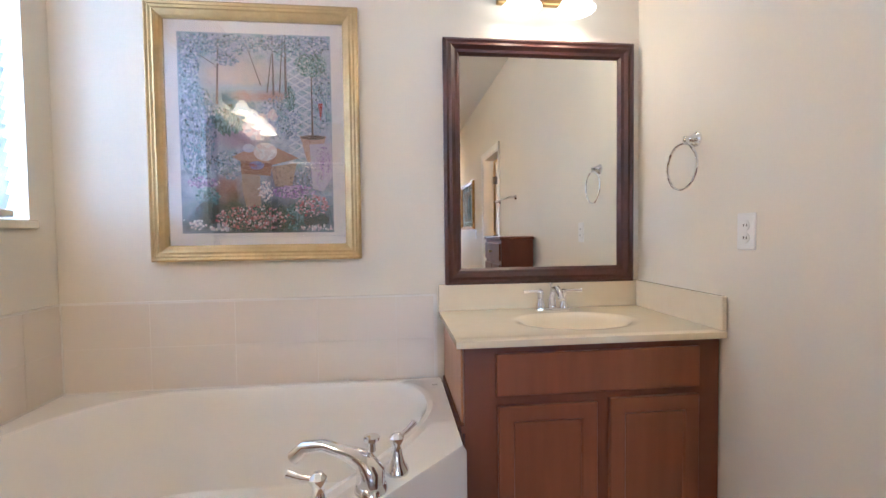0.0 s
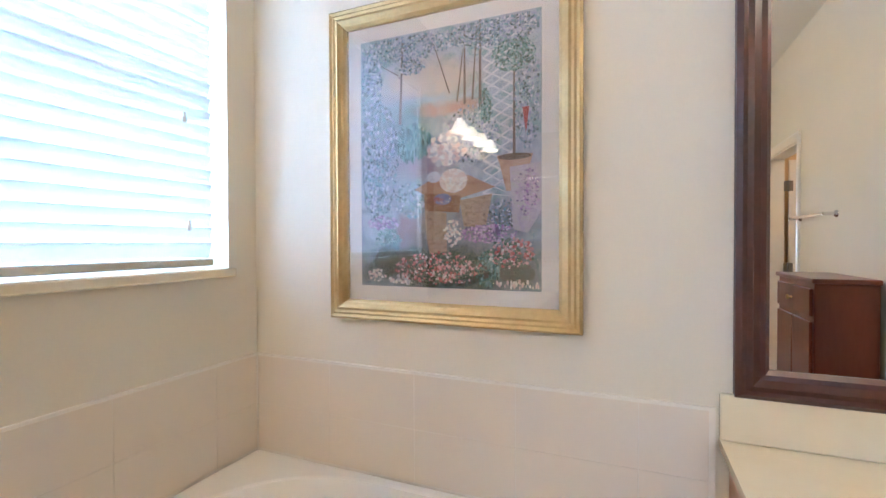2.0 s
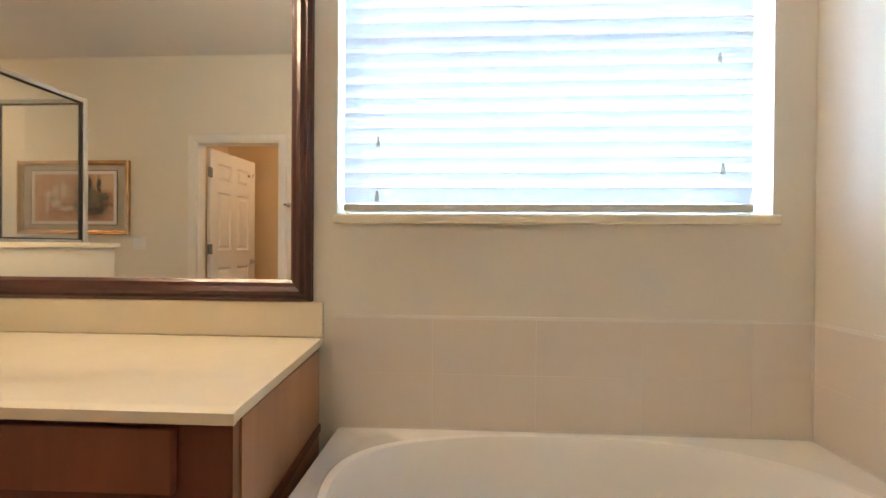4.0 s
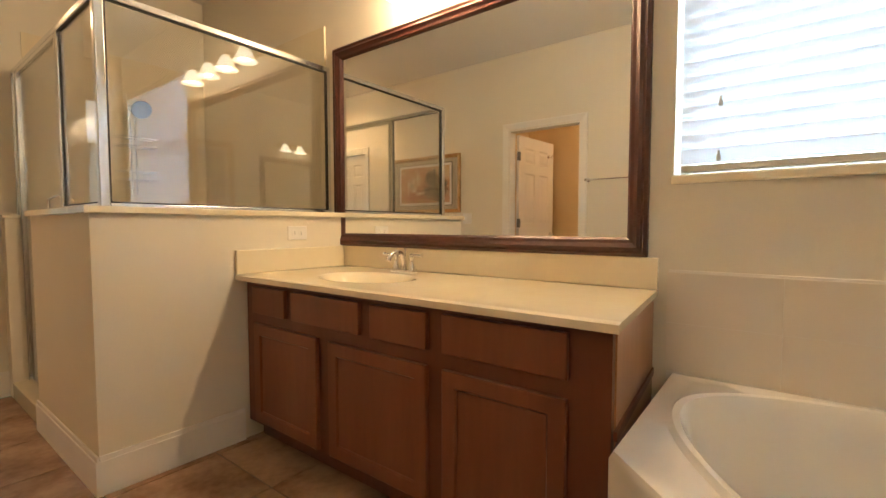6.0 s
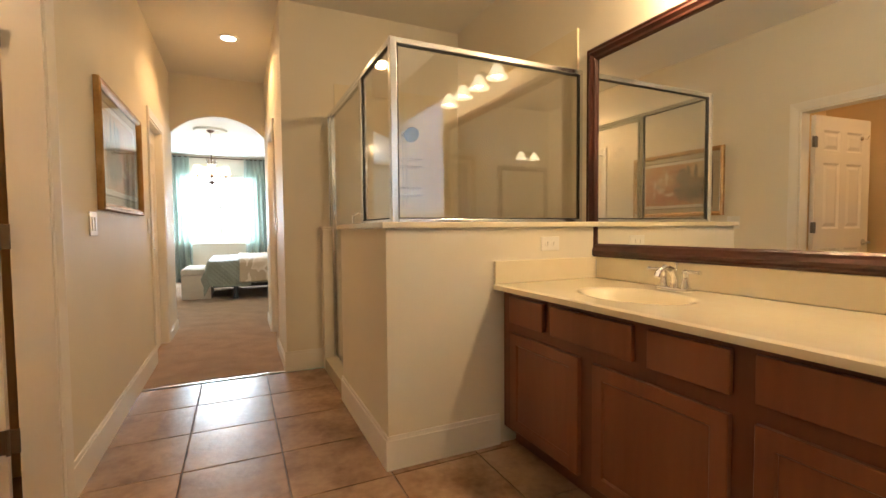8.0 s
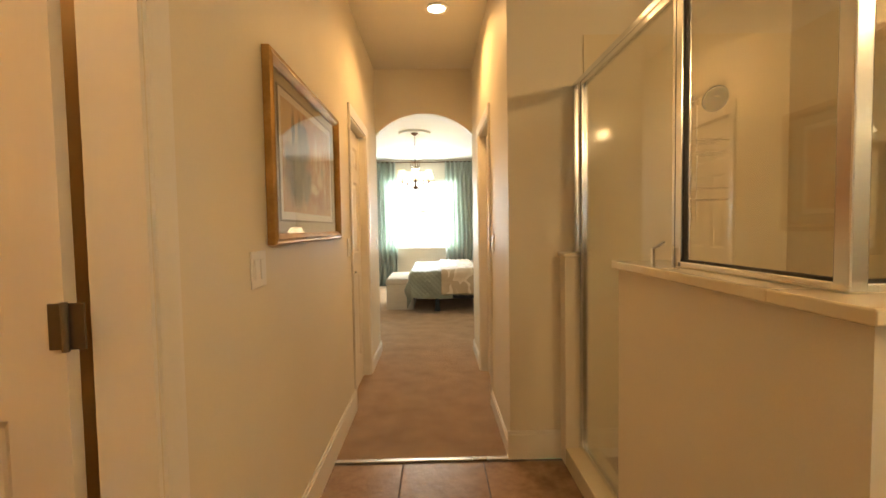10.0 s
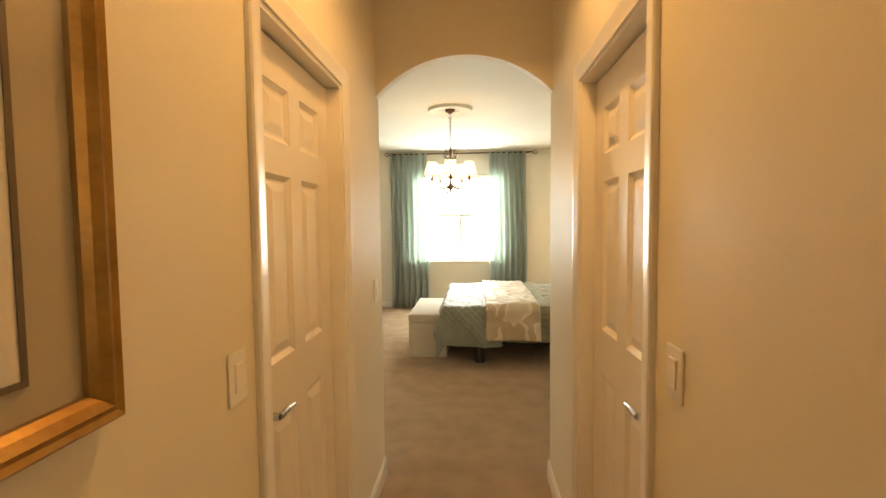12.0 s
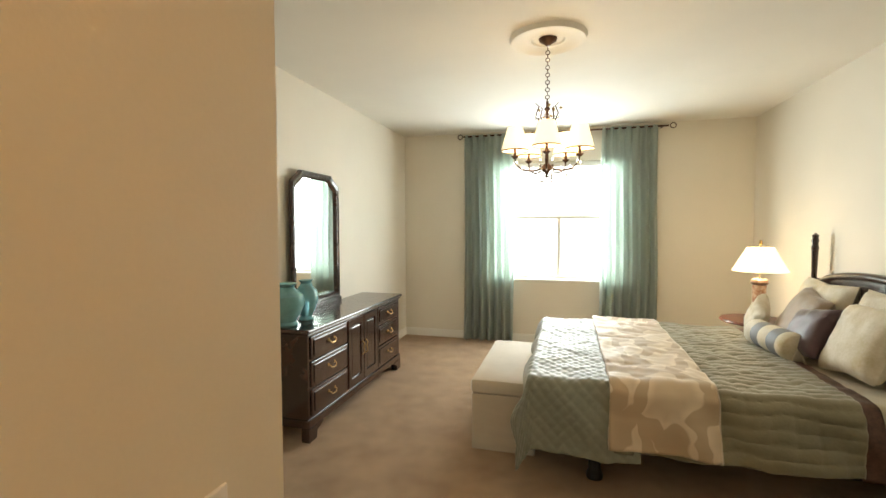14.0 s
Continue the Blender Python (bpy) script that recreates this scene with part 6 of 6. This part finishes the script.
pillow(pose(-0.86, -7.74, HB + 0.22, -26, -6, 92), 0.50, 0.46, 0.17, PILW, "large ivory patterned throw pillow")
bo = thing("bolster", "round bolster cushion with grey and white stripes", "pillow")
bx0, by0, by1, brd = -0.60, -8.52, -8.02, 0.095
mb = pose(bx0, by0, HB + brd - 0.005, -90, 0, 6)
seg = [(0, 0.10, PILW), (0.10, 0.20, PILG), (0.20, 0.31, PILW), (0.31, 0.42, PILG), (0.42, 0.50, PILW)]
for a, b, mt in seg:
    part("stripe", lathe([(brd * 0.98 if a else brd * 0.9, a), (brd, a + 0.012), (brd, b - 0.012), (brd * (0.98 if b < 0.5 else 0.9), b)], 28, m=mb), mt, bo, smooth=True)
part("end_cap", lathe([(0, 0.505), (0.05, 0.512), (brd * 0.9, 0.5)], 28, m=mb), PILW, bo, smooth=True)
part("end_cap", lathe([(0, -0.005), (0.05, -0.012), (brd * 0.9, 0)], 28, m=mb), PILW, bo, smooth=True)
for dx in (-0.02, 0.03):
    e = mb @ Vector((0, 0, 0.51))
    part("tie", tube([e, e + Vector((dx, 0.02, -0.05)), e + Vector((dx * 1.6, 0.035, -0.088))], 0.005, 6), PILW, bo)

# nightstand and lamp
ns = thing("nightstand", "red-brown wooden round-topped nightstand beside the bed", "nightstand")
part("top", lathe([(0, 0.62), (0.285, 0.62), (0.295, 0.632), (0.285, 0.645), (0, 0.645)], 36, m=pose(LX, LY - 0.05, 0)), REDW, ns, smooth=True)
part("pedestal", lathe([(0, 0.06), (0.10, 0.06), (0.05, 0.12), (0.035, 0.3), (0.05, 0.45), (0.035, 0.58), (0.08, 0.62), (0, 0.62)], 20, m=pose(LX, LY - 0.05, 0)), REDW, ns, smooth=True)
for k in range(3):
    a = radians(120 * k + 30)
    part("foot", tube([(LX, LY - 0.05, 0.10), (LX + 0.14 * math.cos(a), LY - 0.05 + 0.14 * math.sin(a), 0.07), (LX + 0.22 * math.cos(a), LY - 0.05 + 0.22 * math.sin(a), 0.02)], [0.03, 0.024, 0.016], 10), REDW, ns, smooth=True)
tl = thing("table_lamp", "lit table lamp with cream cone shade and painted column base", "table lamp")
part("base", lathe([(0, 0.646), (0.08, 0.646), (0.08, 0.665), (0.055, 0.68), (0.048, 0.70), (0.055, 0.98), (0.066, 1.0), (0.066, 1.02), (0.05, 1.03), (0, 1.03)], 24, m=pose(LX, LY, 0)), CERAM, tl, smooth=True)
part("band", lathe([(0.057, 0.975), (0.069, 0.99), (0.069, 1.0), (0.058, 1.0), (0.057, 0.975)], 24, m=pose(LX, LY, 0)), BROWNT, tl)
part("harp", tube([(LX, LY, 1.03), (LX, LY, 1.34)], 0.005, 8), BRASS, tl)
s = part("shade", lathe([(0.215, 1.10), (0.217, 1.103), (0.105, 1.315), (0.103, 1.315), (0.213, 1.103), (0.215, 1.10)], 40, m=pose(LX, LY, 0)), SHADEB, tl, "lit cream fabric cone shade", smooth=True)
s.visible_shadow = False
part("finial", lathe([(0, 1.335), (0.012, 1.34), (0.016, 1.352), (0.010, 1.366), (0.013, 1.376), (0, 1.39)], 14, m=pose(LX, LY, 0)), BRASS, tl, smooth=True)

# floor tiles
TS, JX, JY = 0.43, 0.411, -2.147
tb_ = box(-TS / 2 + 0.004, TS / 2 - 0.004, -TS / 2 + 0.004, TS / 2 - 0.004, -0.012, 0.002, 0.002)
first = link("tile", tb_, TILE, floor)
meshes = {}
count = 0
for i in range(-4, 6):
    for j in range(-3, 10):
        x0, x1 = JX + i * TS, JX + (i + 1) * TS
        y0, y1 = JY + j * TS, JY + (j + 1) * TS
        cx0, cx1, cy0, cy1 = max(x0, W), min(x1, 2.5), max(y0, THR), min(y1, N)
        if cx1 - cx0 < 0.03 or cy1 - cy0 < 0.03:
            continue
        key = (round(cx1 - cx0, 3), round(cy1 - cy0, 3))
        if key not in meshes:
            w_, h_ = key
            bm = box(-w_ / 2 + 0.003, w_ / 2 - 0.003, -h_ / 2 + 0.003, h_ / 2 - 0.003, -0.012, 0.002, 0.002)
            me = bpy.data.meshes.new("tile")
            bm.to_mesh(me)
            bm.free()
            me.materials.append(TILE)
            meshes[key] = me
        ob = first if count == 0 else new("tile", meshes[key])
        ob.data = meshes[key]
        ob.parent = floor
        ob.location = ((cx0 + cx1) / 2, (cy0 + cy1) / 2, 0)
        count += 1
